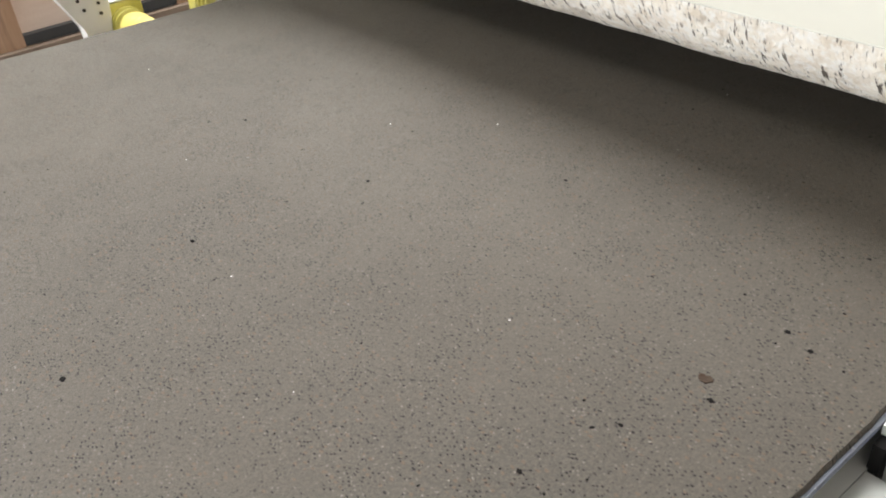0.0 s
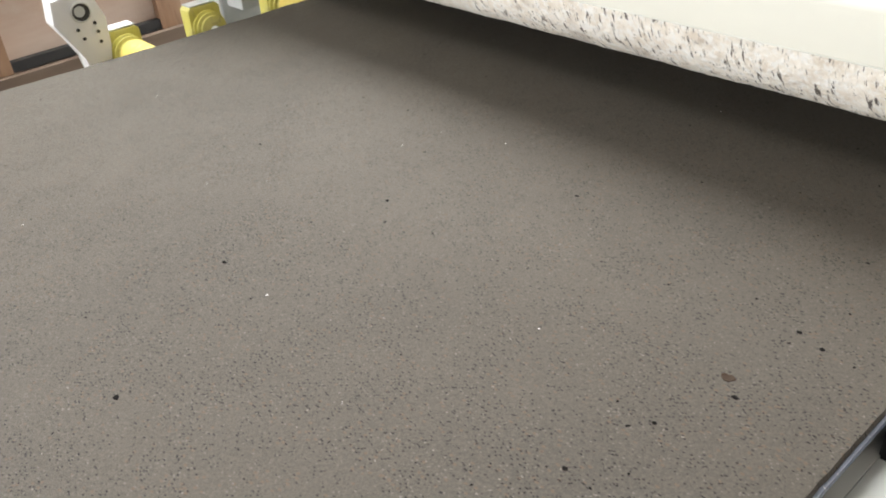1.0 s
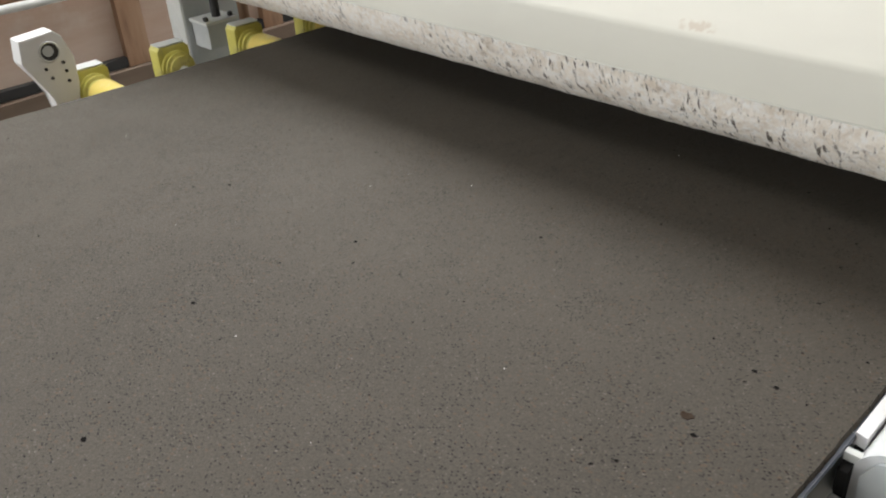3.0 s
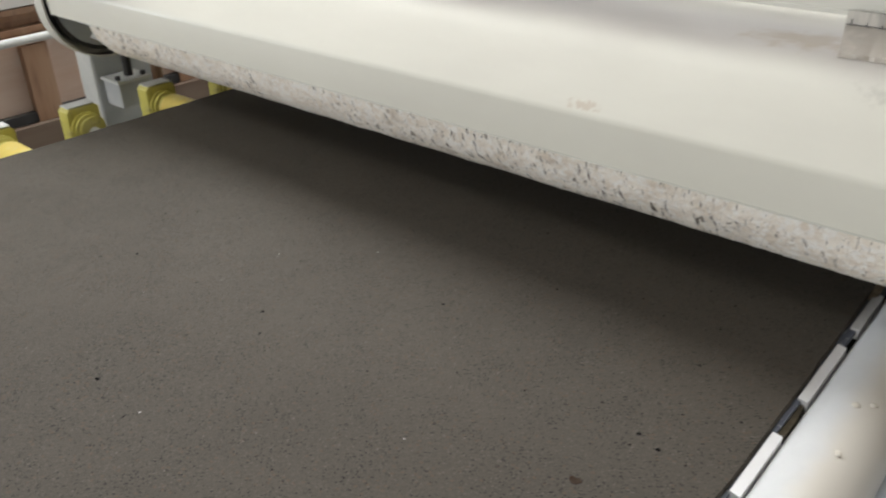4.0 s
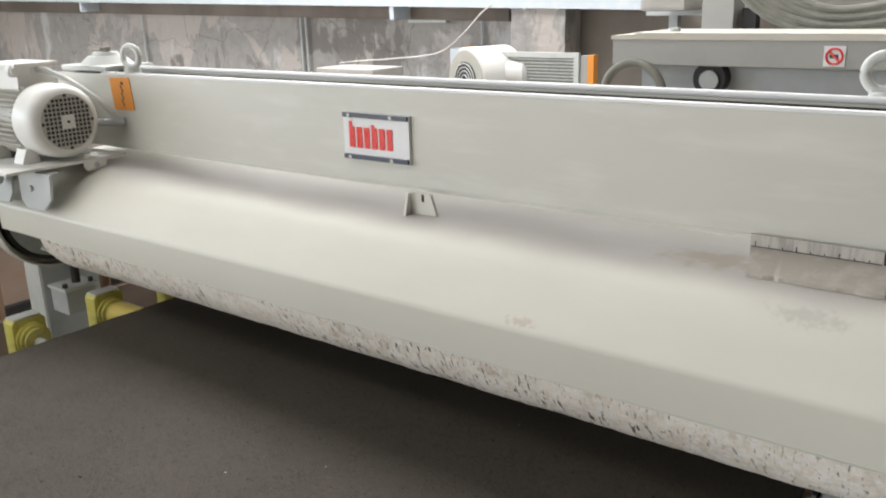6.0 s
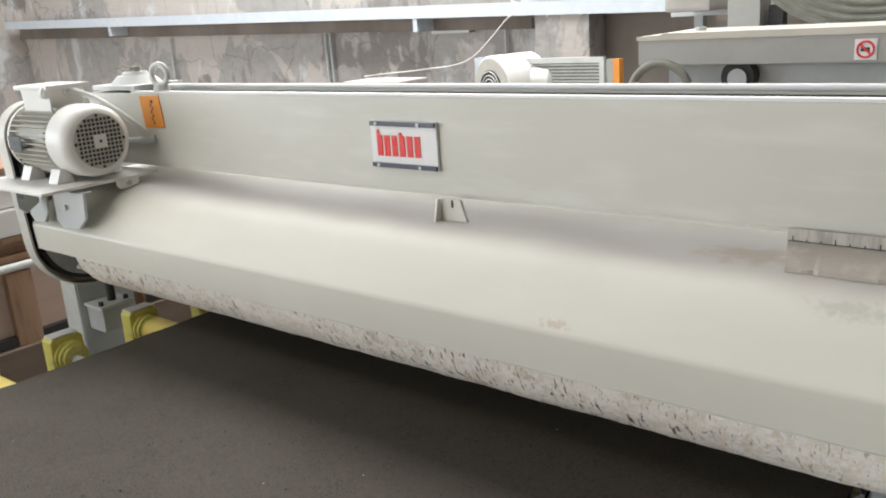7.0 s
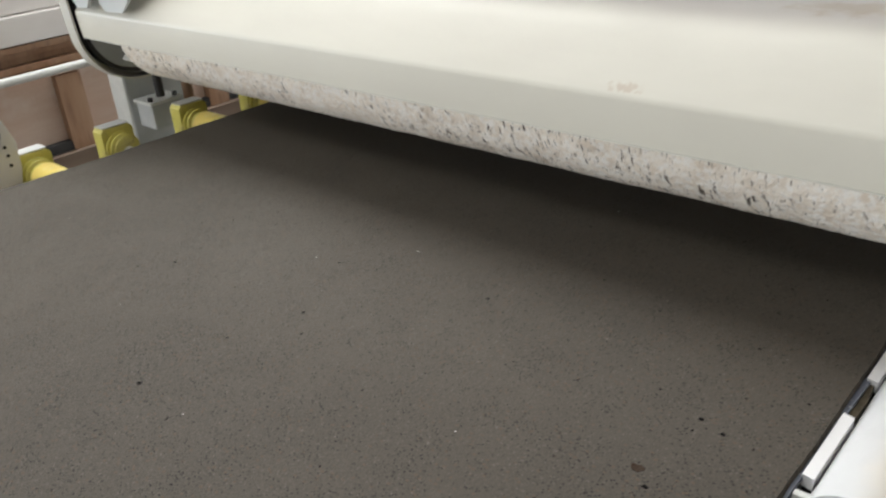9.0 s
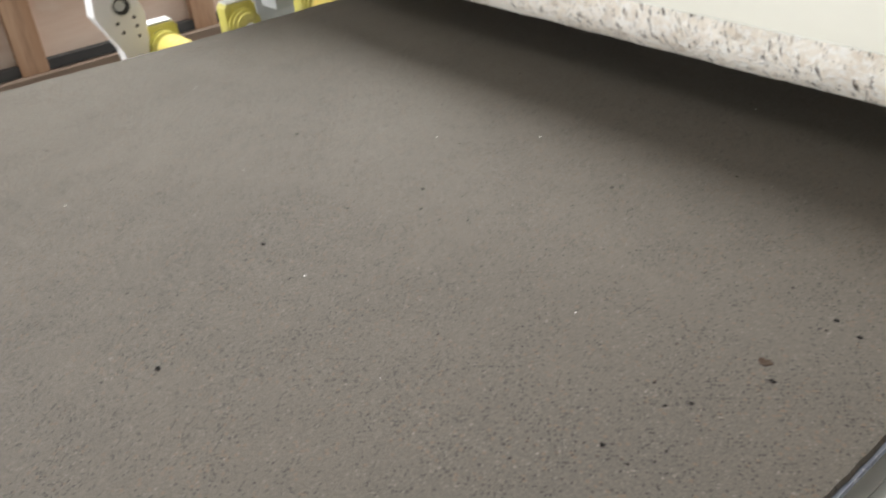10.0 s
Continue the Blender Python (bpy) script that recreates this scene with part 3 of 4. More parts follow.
def side_guide():
    """The round-topped guide on the near side of the belt, its wearing strips and its bolted ledge."""
    t = thing("side_guide", (1.67, -0.2, 0.7), "round-topped dusty grey steel side guide beside the belt", "conveyor guide")
    arc = [(1.6640 - 0.0530 * math.cos(a), 0.872 + 0.042 * math.sin(a)) for a in [k * math.pi / 14 for k in range(15)]]
    part("round_cover", prism(arc + [(1.717, 0.80), (1.611, 0.80)], "y", -0.531, 1.5), GUIDE, t, smooth=True)
    part("cover_end", prism([(1.621, 0.805), (1.713, 0.805), (1.713, 0.87), (1.703, 0.895), (1.667, 0.91), (1.633, 0.897), (1.621, 0.875)], "y", -0.535, -0.5315), GREY_STEEL, t, "bare grey end plate")
    for y0, y1 in ((-0.502, -0.381), (-0.302, -0.156), (-0.105, 0.008), (0.06, 0.2), (0.25, 0.4)):
        a = b = 1.5995
        part("wear_strip", prism([(a, y0), (a + 0.0130, y0 - 0.003), (b + 0.0130, y1 - 0.003), (b, y1)], "z", 0.880, 0.8955), WHITE_PLASTIC, t, "white plastic wear strip", bevel=0.001)
    part("strip_channel", prism([(1.6015, -0.545), (1.6125, -0.545), (1.6125, 0.9), (1.6015, 0.9)], "z", 0.83, 0.8795), SLOT_BLACK, t, "dark gap below the strips")
    part("end_clip", box(1.6005, 1.6185, -0.530, -0.521, 0.880, 0.8905), PALE_STEEL, t, "small bent steel clip", bevel=0.001)
    rnd = random.Random(12)
    for y in (-0.395, -0.30, -0.285, -0.18, -0.13, 0.02):
        a = rnd.uniform(1.55, 2.0)
        p = (1.6645 - 0.0515 * math.cos(a), y, 0.872 + 0.042 * math.sin(a))
        bm = bmesh.new()
        bmesh.ops.create_icosphere(bm, subdivisions=2, radius=1, matrix=Matrix.LocRotScale(p, Euler((0, a - 1.57, rnd.uniform(0, 3))), (rnd.uniform(0.004, 0.008), rnd.uniform(0.003, 0.006), 0.0022)))
        for v in bm.verts:
            v.co += 0.0012 * Vector((noise.noise(v.co * 300), noise.noise(v.co * 310), noise.noise(v.co * 290)))
        part("dust_clod", bm, FAR_TOP, t, "dried clod of pale dust", smooth=True)
    part("ledge", prism([(1.7165, 0.80), (1.7165, 0.862), (1.735, 0.860), (1.742, 0.862), (1.748, 0.80)], "y", -0.531, 1.5), BLUE_GREY, t)
    for y in (-0.48, -0.277, -0.072, 0.13):
        s = part("bolt", cyl((1.728, y, 0.8605), (1.728, y, 0.866), 0.006, seg=6), DARK, t, "black hexagon bolt")
        part("bolt_stud", cyl((1.728, y, 0.866), (1.728, y, 0.886), 0.0025, seg=10), DARK, s)
    arc2 = [(1.775 - 0.026 * math.cos(a), 0.862 + 0.024 * math.sin(a)) for a in [k * math.pi / 10 for k in range(11)]]
    part("outer_rail", prism(arc2 + [(1.801, 0.80), (1.749, 0.80)], "y", -0.9, 1.5), BLUE_GREY, t, "rounded blue-grey outer rail", smooth=True)
    part("outer_sheet", prism([(1.802, 0.80), (1.802, 0.858), (1.95, 0.85), (1.95, 0.80)], "y", -0.9, 1.5), PALE_STEEL, t)
    for y in (-0.9, 0.4, 1.3):
        part("leg", box(1.70, 1.76, y - 0.03, y + 0.03, 0, 0.80), GREY_STEEL, t, bevel=0.004)
    part("grit", prism([(1.603, -0.377), (1.611, -0.374), (1.612, -0.34), (1.609, -0.305), (1.603, -0.303), (1.600, -0.34)], "z", 0.8796, 0.889), OLIVE_GRIT, t, "dark olive grit stuck in the gap")
    part("grit", prism([(1.597, -0.015), (1.606, 0.0), (1.604, 0.04), (1.592, 0.05), (1.59, 0.01)], "z", 0.886, 0.897), BROWN_GRIT, t, "brown grit stuck in the gap")
    # the guide runs slightly askew to the belt
    t.rotation_euler.z = 0.019
    t.location.x -= 0.0057


side_guide()
TRAY_GREY = material("grey_green_tray_paint", (0.50, 0.52, 0.50), 0.5, second=(0.42, 0.44, 0.42), scale=5)
tray = thing("side_tray", (1.75, -1.4, 0.0), "pale grey steel tray below the belt edge", "tray")
part("sheet", box(1.6045, 2.05, -2.6, -0.55, 0.845, 0.850), TRAY_GREY, tray, bevel=0.001)
part("inner_sheet", box(1.40, 1.6040, -2.6, -0.40, 0.845, 0.850), TRAY_GREY, tray, bevel=0.001)
for x in (1.62, 2.0):
    for y in (-2.4, -0.7):
        part("leg", box(x - 0.02, x + 0.02, y - 0.02, y + 0.02, 0, 0.845), GREY_STEEL, tray)


# ---- the pressing machine ----
# drawn large round SIZE_AT and set to true size at the end of this part
YC, ZC, R = 0.062, 1.053, 0.1505
SIZE, SIZE_AT = 0.89, Vector((1.815, -1.205, 1.545))
ZF = SIZE_AT.z - SIZE_AT.z / SIZE


def drum():
    t = thing("pressing_drum", (0.65, YC, 0.903), "pale drum caked with stone dust, hanging close above the mix", "roller")
    bm = bmesh.new()
    nx, na = 330, 80
    rows = []
    for i in range(nx + 1):
        x = -0.478 + (1.80 + 0.478) * i / nx
        ring = []
        for k in range(na):
            a = k * math.tau / na
            v = Vector((x, math.cos(a), math.sin(a)))
            r = R + 0.0016 * noise.noise((x * 11, v.y * 2.5, v.z * 2.5)) + 0.0014 * noise.noise((x * 55, v.y * 9, v.z * 9)) - 0.001
            if i in (0, nx):
                r -= 0.006
            ring.append(bm.verts.new((x, YC + r * v.y, ZC + r * v.z)))
        rows.append(ring)
    for a, b in zip(rows, rows[1:]):
        for k in range(na):
            bm.faces.new((a[k], a[(k + 1) % na], b[(k + 1) % na], b[k]))
    bm.faces.new(rows[0])
    bm.faces.new(rows[-1])
    part("caked_shell", bm, DRUM, t, smooth=True)
    part("end_disc", lathe_x([(-0.487, 0.03), (-0.487, 0.138), (-0.4785, 0.141)], YC, ZC), PALE_STEEL, t, smooth=True)
    part("shaft", cyl((-0.69, YC, ZC), (-0.487, YC, ZC), 0.03), PALE_STEEL, t, smooth=True)
    part("shaft", cyl((1.80, YC, ZC), (2.0, YC, ZC), 0.03), PALE_STEEL, t, smooth=True)
    h = part("bearing_housing", lathe_x([(-0.60, 0.05), (-0.60, 0.085), (-0.57, 0.1), (-0.53, 0.1), (-0.515, 0.06), (-0.49, 0.06)], YC, ZC), PALE_STEEL, t, "pale steel bearing housing", smooth=True)
    for a in (3.4, 3.9, 4.4):
        part("rib", turned(Matrix.Translation((-0.545, YC + 0.11 * math.cos(a), ZC + 0.11 * math.sin(a))) @ Matrix.Rotation(a, 4, "X"), 0.06, 0.05, 0.008), PALE_STEEL, h)


drum()


def hood():
    t = thing("drum_hood", (0.65, YC, 1.03), "cream painted sheet-steel hood over the drum, dust and painted shade on top", "machine hood")
    outer = [(-0.105, 1.0345), (-0.110, 1.104), (-0.109, 1.109), (-0.104, 1.115), (-0.02, 1.187), (0.0, 1.201), (0.02, 1.2095), (0.045, 1.2165), (0.075, 1.2195), (0.30, 1.2225), (0.318, 1.217), (0.40, 1.10), (0.40, 1.0345)]
    inner = [(0.395, 1.0345), (0.395, 1.098), (0.316, 1.2135), (0.30, 1.2185), (0.075, 1.2155), (0.045, 1.2125), (0.02, 1.2055), (0.002, 1.197), (-0.02, 1.182), (-0.100, 1.1125), (-0.105, 1.107), (-0.100, 1.0345)]
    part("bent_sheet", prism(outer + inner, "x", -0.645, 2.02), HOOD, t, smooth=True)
    part("lip", prism([(-0.1062, 1.0325), (-0.099, 1.0325), (-0.099, 1.0343), (-0.1062, 1.0343)], "x", -0.645, 2.02), CREAM, t)
    for x0 in (-0.644, 2.014):
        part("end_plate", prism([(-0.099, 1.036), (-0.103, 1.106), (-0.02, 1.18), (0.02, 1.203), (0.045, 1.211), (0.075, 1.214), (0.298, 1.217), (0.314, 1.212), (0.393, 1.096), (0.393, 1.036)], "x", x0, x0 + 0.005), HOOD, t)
    # unseen sheet, added to stop light from behind reaching under the drum
    part("back_skirt", box(-0.64, 2.013, 0.401, 0.405, 0.836, 1.10), HOOD, t, "unseen sheet added behind the drum to keep light out")
    g = part("lug", prism([(0.757, 1.2200), (0.828, 1.2200), (0.813, 1.264), (0.766, 1.267)], "y", 0.085, 0.092), CREAM, t, "small slotted steel lug", bevel=0.001)
    part("lug_rib", prism([(0.064, 1.2186), (0.0848, 1.2200), (0.0848, 1.264), (0.076, 1.264)], "x", 0.757, 0.763), CREAM, g)
    part("lug_slot", box(0.791, 0.796, 0.0835, 0.0848, 1.248, 1.263), DARK, g)


hood()


def beam():
    t = thing("cross_beam", (0.7, 0.2, 1.2578), "long cream painted steel cross beam over the hood", "machine beam")
    part("front_plate", prism([(0.130, 1.260), (0.132, 1.2578), (0.140, 1.2578), (0.1425, 1.260), (0.1425, 1.4640), (0.130, 1.4640)], "x", -0.63, 2.25), CREAM, t)
    part("box_section", prism([(0.1428, 1.345), (0.1445, 1.343), (0.326, 1.343), (0.328, 1.345), (0.328, 1.4640), (0.1428, 1.4640)], "x", -0.63, 2.25), CREAM, t)
    part("front_flange", box(-0.40, 2.25, 0.1293, 0.148, 1.4642, 1.4705), WHITE_PLASTIC, t, "thin white top edge", bevel=0.001)
    # black strip that paints in the shade of the open top slot
    part("seal", box(-0.42, 2.25, 0.1485, 0.214, 1.4642, 1.4655), SLOT_BLACK, t, "black strip drawn for the shaded top slot")
    part("guide_bar", cyl((-0.38, 0.222, 1.4763), (2.25, 0.222, 1.4763), 0.0062, seg=20), WHITE_PLASTIC, t, "round white guide bar", smooth=True)
    part("back_flange", box(-0.63, 2.25, 0.2145, 0.326, 1.4642, 1.470), CREAM, t)
    part("bottom_edge", box(-0.2, 2.25, 0.1275, 0.1297, 1.258, 1.2645), CREAM, t)
    part("end_cap", box(-0.636, -0.6305, 0.13, 0.327, 1.344, 1.463), CREAM, t, bevel=0.001)


beam()

def eyebolt(x, y, z, lean=0.0):
    t = thing("eyebolt", (x, y, z), "dusty pale lifting eyebolt screwed into the beam top", "eyebolt", "lifting eyes on the beam")
    m = Matrix.Translation((x, y, z)) @ Matrix.Rotation(lean, 4, "Z")
    part("foot", cyl((x, y, z), (x, y, z + 0.018), 0.024, 0.019), PALE_STEEL, t, smooth=True)
    part("ring", tube([m @ Vector((0.0275 * math.cos(a), 0, 0.045 + 0.0275 * math.sin(a))) for a in [k * math.tau / 12 for k in range(12)]], 0.0085, 12, closed=True), PALE_STEEL, t, smooth=True)


eyebolt(-0.272, 0.150, 1.4688, 0.25)
eyebolt(1.588, 0.25, 1.4702, 0.2)

flange = thing("top_bearing", (-0.50, 0.2, 1.47), "square dusty flange bearing on the end of the beam", "bearing")
part("base", box(-0.615, -0.385, 0.135, 0.295, 1.4702, 1.4843), PALE_STEEL, flange, bevel=0.003)
part("dome", cyl((-0.50, 0.215, 1.4845), (-0.50, 0.215, 1.508), 0.075, 0.052), PALE_STEEL, flange, smooth=True)
part("cap", cyl((-0.50, 0.215, 1.5082), (-0.50, 0.215, 1.519), 0.04, 0.034), PALE_STEEL, flange, smooth=True)
part("nut", cyl((-0.50, 0.215, 1.5192), (-0.50, 0.215, 1.532), 0.017, seg=6), CABLE, flange, "dusty dark hexagon nut")
part("clip", box(-0.545, -0.47, 0.20, 0.207, 1.5192, 1.524), CABLE, flange)


def name_plate():
    """A white plate with dark edge rails; the red maker's mark as plain bars."""
    t = thing("name_plate", (0.64, 0.128, 1.362), "white plate with red mark and two dark rails on the beam", "name plate")
    x0, x1, z0, z1 = 0.546, 0.732, 1.311, 1.4135
    part("plate", box(x0, x1, 0.1225, 0.1292, z0, z1), WHITE_PLASTIC, t, bevel=0.0015)
    for z in (z0 + 0.001, z1 - 0.011):
        r = part("rail", box(x0 + 0.003, x1 - 0.001, 0.1165, 0.1222, z, z + 0.010), BLUE_DARK, t, "dark blue edge rail", bevel=0.001)
        for x in (x0 + 0.022, x1 - 0.045):
            part("rail_screw", cyl((x, 0.1163, z + 0.005), (x, 0.1145, z + 0.005), 0.004, seg=12), PALE_STEEL, r)
    w = 0.0155
    for k, (lo, hi) in enumerate(((0.026, 0.083), (0.026, 0.071), (0.026, 0.071), (0.026, 0.078), (0.026, 0.071), (0.026, 0.071))):
        x = x0 + 0.018 + k * 0.0215
        part("mark", prism([(x, z0 + lo), (x + w, z0 + lo), (x + w, z0 + min(hi, 0.071)), (x + w * 0.55, z0 + min(hi, 0.071)), (x + w * 0.5, z0 + hi), (x, z0 + hi)], "y", 0.1208, 0.1223), RED, t, "red upright bar")


BLUE_DARK = plain("dark_blue_trim", (0.06, 0.07, 0.1), 0.4, scale=30)
name_plate()

tag = thing("orange_sticker", (-0.30, 0.128, 1.36), "orange sticker with black upright marks on the beam", "sticker")
part("sheet", prism([(-0.346, 1.368), (-0.252, 1.370), (-0.262, 1.458), (-0.356, 1.456)], "y", 0.1270, 0.1293), ORANGE, tag)
for k in range(7):
    z = 1.383 + k * 0.0098
    part("mark", turned(pose(-0.300 + 0.003 * ((-1) ** k), 0.1264, z, 0, 12 * (-1) ** k, 0), 0.005 if k < 6 else 0.011, 0.0008, 0.0082), INK, tag)


def motor():
    Y, Z = -0.03, 1.355
    t = thing("electric_motor", (-0.5, Y, 1.246), "dusty white electric motor with a round fan grille", "electric motor")
    cover = part("fan_cover", lathe_x([(-0.43, 0.088), (-0.427, 0.099), (-0.36, 0.099), (-0.342, 0.0965), (-0.328, 0.087), (-0.3235, 0.077), (-0.3235, 0.001)], Y, Z, 64), MOTOR, t, "white domed fan cover", smooth=True)
    g = part("grille", cyl((-0.3234, Y, Z), (-0.3222, Y, Z), 0.074, seg=48), MOTOR_GREY, cover, "square-holed fan grille")
    s = 0.0116
    for i in range(-6, 7):
        for j in range(-6, 7):
            if math.hypot(i, j) * s < 0.070 and not (abs(i) <= 1 and abs(j) <= 1):
                part("grille_hole", box(-0.3221, -0.3216, Y + i * s - 0.0041, Y + i * s + 0.0041, Z + j * s - 0.0041, Z + j * s + 0.0041), GRILLE, g)
    part("hub_plate", box(-0.3221, -0.3195, Y - 0.0185, Y + 0.0185, Z - 0.0185, Z + 0.0185), MOTOR, cover, bevel=0.001)
    part("hub_screw", cyl((-0.3195, Y, Z), (-0.3180, Y, Z), 0.004, seg=12), DARK, cover)
    part("stator", lathe_x([(-0.63, 0.05), (-0.63, 0.086), (-0.431, 0.086), (-0.431, 0.05)], Y, Z), MOTOR_GREY, t, smooth=True)
    for k in range(40):
        a = k * math.tau / 40
        if abs(math.cos(a)) > 0.35 or math.sin(a) < 0:
            part("fin", turned(Matrix.Translation((-0.53, Y + 0.094 * math.cos(a), Z + 0.094 * math.sin(a))) @ Matrix.Rotation(a, 4, "X"), 0.195, 0.018, 0.0032), MOTOR_GREY, t)
    part("drive_flange", lathe_x([(-0.648, 0.05), (-0.648, 0.1), (-0.632, 0.102), (-0.631, 0.08)], Y, Z), MOTOR, t, smooth=True)
    b = part("terminal_box", prism([(-0.61, 1.435), (-0.46, 1.435), (-0.452, 1.495), (-0.618, 1.495)], "y", Y - 0.05, Y + 0.05), MOTOR, t, bevel=0.003)
    part("box_lid", box(-0.632, -0.44, Y - 0.062, Y + 0.062, 1.4955, 1.508), MOTOR, b, bevel=0.004)
    for y in (-0.03 - 0.055, -0.03):
        gl = part("cable_gland", cyl((-0.458, y, 1.488), (-0.452 - 0.022, y, 1.488), 0.016, seg=14), MOTOR, t, "round cable gland", smooth=True)
        part("gland_nut", cyl((-0.452 - 0.022, y, 1.488), (-0.452 + 0.002, y, 1.488), 0.0135, seg=6), MOTOR, gl)
    part("rating_plate", box(-0.61, -0.54, Y - 0.1135, Y - 0.111, 1.335, 1.375), INK, t, "dark rating plate")
    for x0 in (-0.62, -0.46):
        for y in (Y - 0.085, Y + 0.06):
            part("foot", prism([(y - 0.012, 1.2465), (y + 0.04, 1.2465), (y + 0.03, 1.285), (y + 0.004, 1.285)], "x", x0, x0 + 0.05), MOTOR, t, bevel=0.002)
    part("conduit", tube([(-0.452, -0.03, 1.488), (-0.439, -0.015, 1.487), (-0.404, 0.02, 1.463), (-0.366, 0.055, 1.426), (-0.337, 0.091, 1.382), (-0.322, 0.117, 1.338)], 0.0085, 10), PALE_STEEL, t, "grey corrugated cable conduit", smooth=True)
    part("conduit_elbow", tube([(-0.40, 0.10, 1.33), (-0.33, 0.115, 1.335), (-0.305, 0.1285, 1.338)], 0.0115, 10), GREY_STEEL, t, smooth=True)


motor()


def motor_base():
    t = thing("motor_base_plate", (-0.48, -0.03, 1.2), "pale steel motor base plate on bolted brackets over the hood", "mounting plate")
    part("plate", box(-0.74, -0.325, -0.215, 0.128, 1.2375, 1.246), MOTOR, t, bevel=0.002)
    corner = part("corner_bracket", prism([(-0.005, 1.2462), (0.062, 1.2462), (0.062, 1.2225), (0.05, 1.2195), (0.02, 1.2145), (0.004, 1.2155), (-0.005, 1.226)], "x", -0.3245, -0.318), MOTOR, t, "pale bolted bracket", bevel=0.001)
    part("bolt", cyl((-0.318, 0.03, 1.2295), (-0.312, 0.03, 1.2295), 0.0075, seg=6), GREY_STEEL, corner)
    for x, y0, y1 in ((-0.53, -0.190, -0.125),):
        b = part("bracket", prism([(y0, 1.237), (y1, 1.237), (y1 - 0.006, 1.19), (y0 + 0.022, 1.165), (y0, 1.185)], "x", x - 0.004, x + 0.004), BLUE_PALE, t, "pale bolted bracket")
        part("bolt", cyl((x + 0.004, (y0 + y1) / 2 - 0.012, 1.208), (x + 0.010, (y0 + y1) / 2 - 0.012, 1.208), 0.0075, seg=6), PALE_STEEL, b)
    for x, w in ((-0.545, 0.065), (-0.36, 0.095)):
        b = part("front_bracket", prism([(x - w, 1.2295), (x + w * 0.75, 1.2295), (x + w * 0.65, 1.16), (x + w * 0.2, 1.128), (x - w * 0.7, 1.125), (x - w, 1.145)], "y", -0.124, -0.116), BLUE_PALE, t, "pale bolted bracket", bevel=0.001)
        part("bolt", cyl((x - w * 0.3, -0.124, 1.185), (x - w * 0.3, -0.131, 1.185), 0.0085, seg=6), PALE_STEEL, b)
        part("tab", box(x - w * 0.9, x + w * 0.5, -0.1158, -0.085, 1.2255, 1.2295), BLUE_PALE, b)


BLUE_PALE = material("pale_blue_white_paint", (0.56, 0.60, 0.61), 0.45, second=(0.66, 0.67, 0.66), scale=14)
motor_base()


def belt_guard():
    """A band that runs round the drive pulleys, open towards the drum."""
    t = thing("belt_guard", (-0.69, YC, 1.05), "cream steel band guard round the drive belt at the drum end", "belt guard")
    (y1, z1, r1), (y2, z2, r2) = (YC, ZC, 0.18), (-0.03, 1.355, 0.105)

    def outline(d):
        c, e = Vector((y1, z1)), Vector((y2, z2))
        w = e - c
        base, swing = math.atan2(w.y, w.x), math.acos((r1 - r2) / w.length)
        lo = [c + (r1 - d) * Vector((math.cos(a), math.sin(a))) for a in [base + swing + (math.tau - 2 * swing) * k / 28 for k in range(29)]]
        hi = [e + (r2 - d) * Vector((math.cos(a), math.sin(a))) for a in [base - swing + 2 * swing * k / 16 for k in range(17)]]
        return [tuple(p) for p in lo + hi]
    a, b = outline(0), outline(0.006)
    bm = bmesh.new()
    rings = [[bm.verts.new((x, *p)) for p in o] for x, o in ((-0.705, a), (-0.655, a), (-0.655, b), (-0.705, b))]
    for r, s in zip(rings, rings[1:] + rings[:1]):
        for k in range(len(r)):
            bm.faces.new((r[k], r[(k + 1) % len(r)], s[(k + 1) % len(r)], s[k]))
    part("band", bm, CREAM, t, smooth=True)
    part("back_plate", prism(b, "x", -0.704, -0.700), CREAM, t)
    c = outline(0.022)
    bm = bmesh.new()
    d = outline(0.034)
    rings = [[bm.verts.new((x, *p)) for p in o] for x, o in ((-0.695, c), (-0.662, c), (-0.662, d), (-0.695, d))]
    for r, s in zip(rings, rings[1:] + rings[:1]):
        for k in range(len(r)):
            bm.faces.new((r[k], r[(k + 1) % len(r)], s[(k + 1) % len(r)], s[k]))
    part("drive_belt", bm, DARK, t, "black rubber drive belt", smooth=True)
    part("drum_pulley", lathe_x([(-0.695, 0.03), (-0.695, 0.145), (-0.662, 0.145), (-0.662, 0.03)], y1, z1), GREY_STEEL, t, smooth=True)
    part("motor_pulley", lathe_x([(-0.695, 0.02), (-0.695, 0.07), (-0.650, 0.07), (-0.650, 0.02)], y2, z2), GREY_STEEL, t, smooth=True)


belt_guard()


def post(name, x0, x1, y0, y1, h, label):
    t = thing(name, ((x0 + x1) / 2, (y0 + y1) / 2, ZF), label, "machine post")
    part("column", box(x0, x1, y0, y1, ZF + 0.012, h), GREY_STEEL, t, bevel=0.004)
    part("foot_plate", box(x0 - 0.04, x1 + 0.04, y0 - 0.04, y1 + 0.04, ZF, ZF + 0.012), GREY_STEEL, t)
    part("front_strip", box(x0 + 0.004, x1 - 0.004, y0 - 0.004, y0 - 0.0005, ZF + 0.02, h - 0.003), PALE_STEEL, t, "front face paler than the column")
    return t


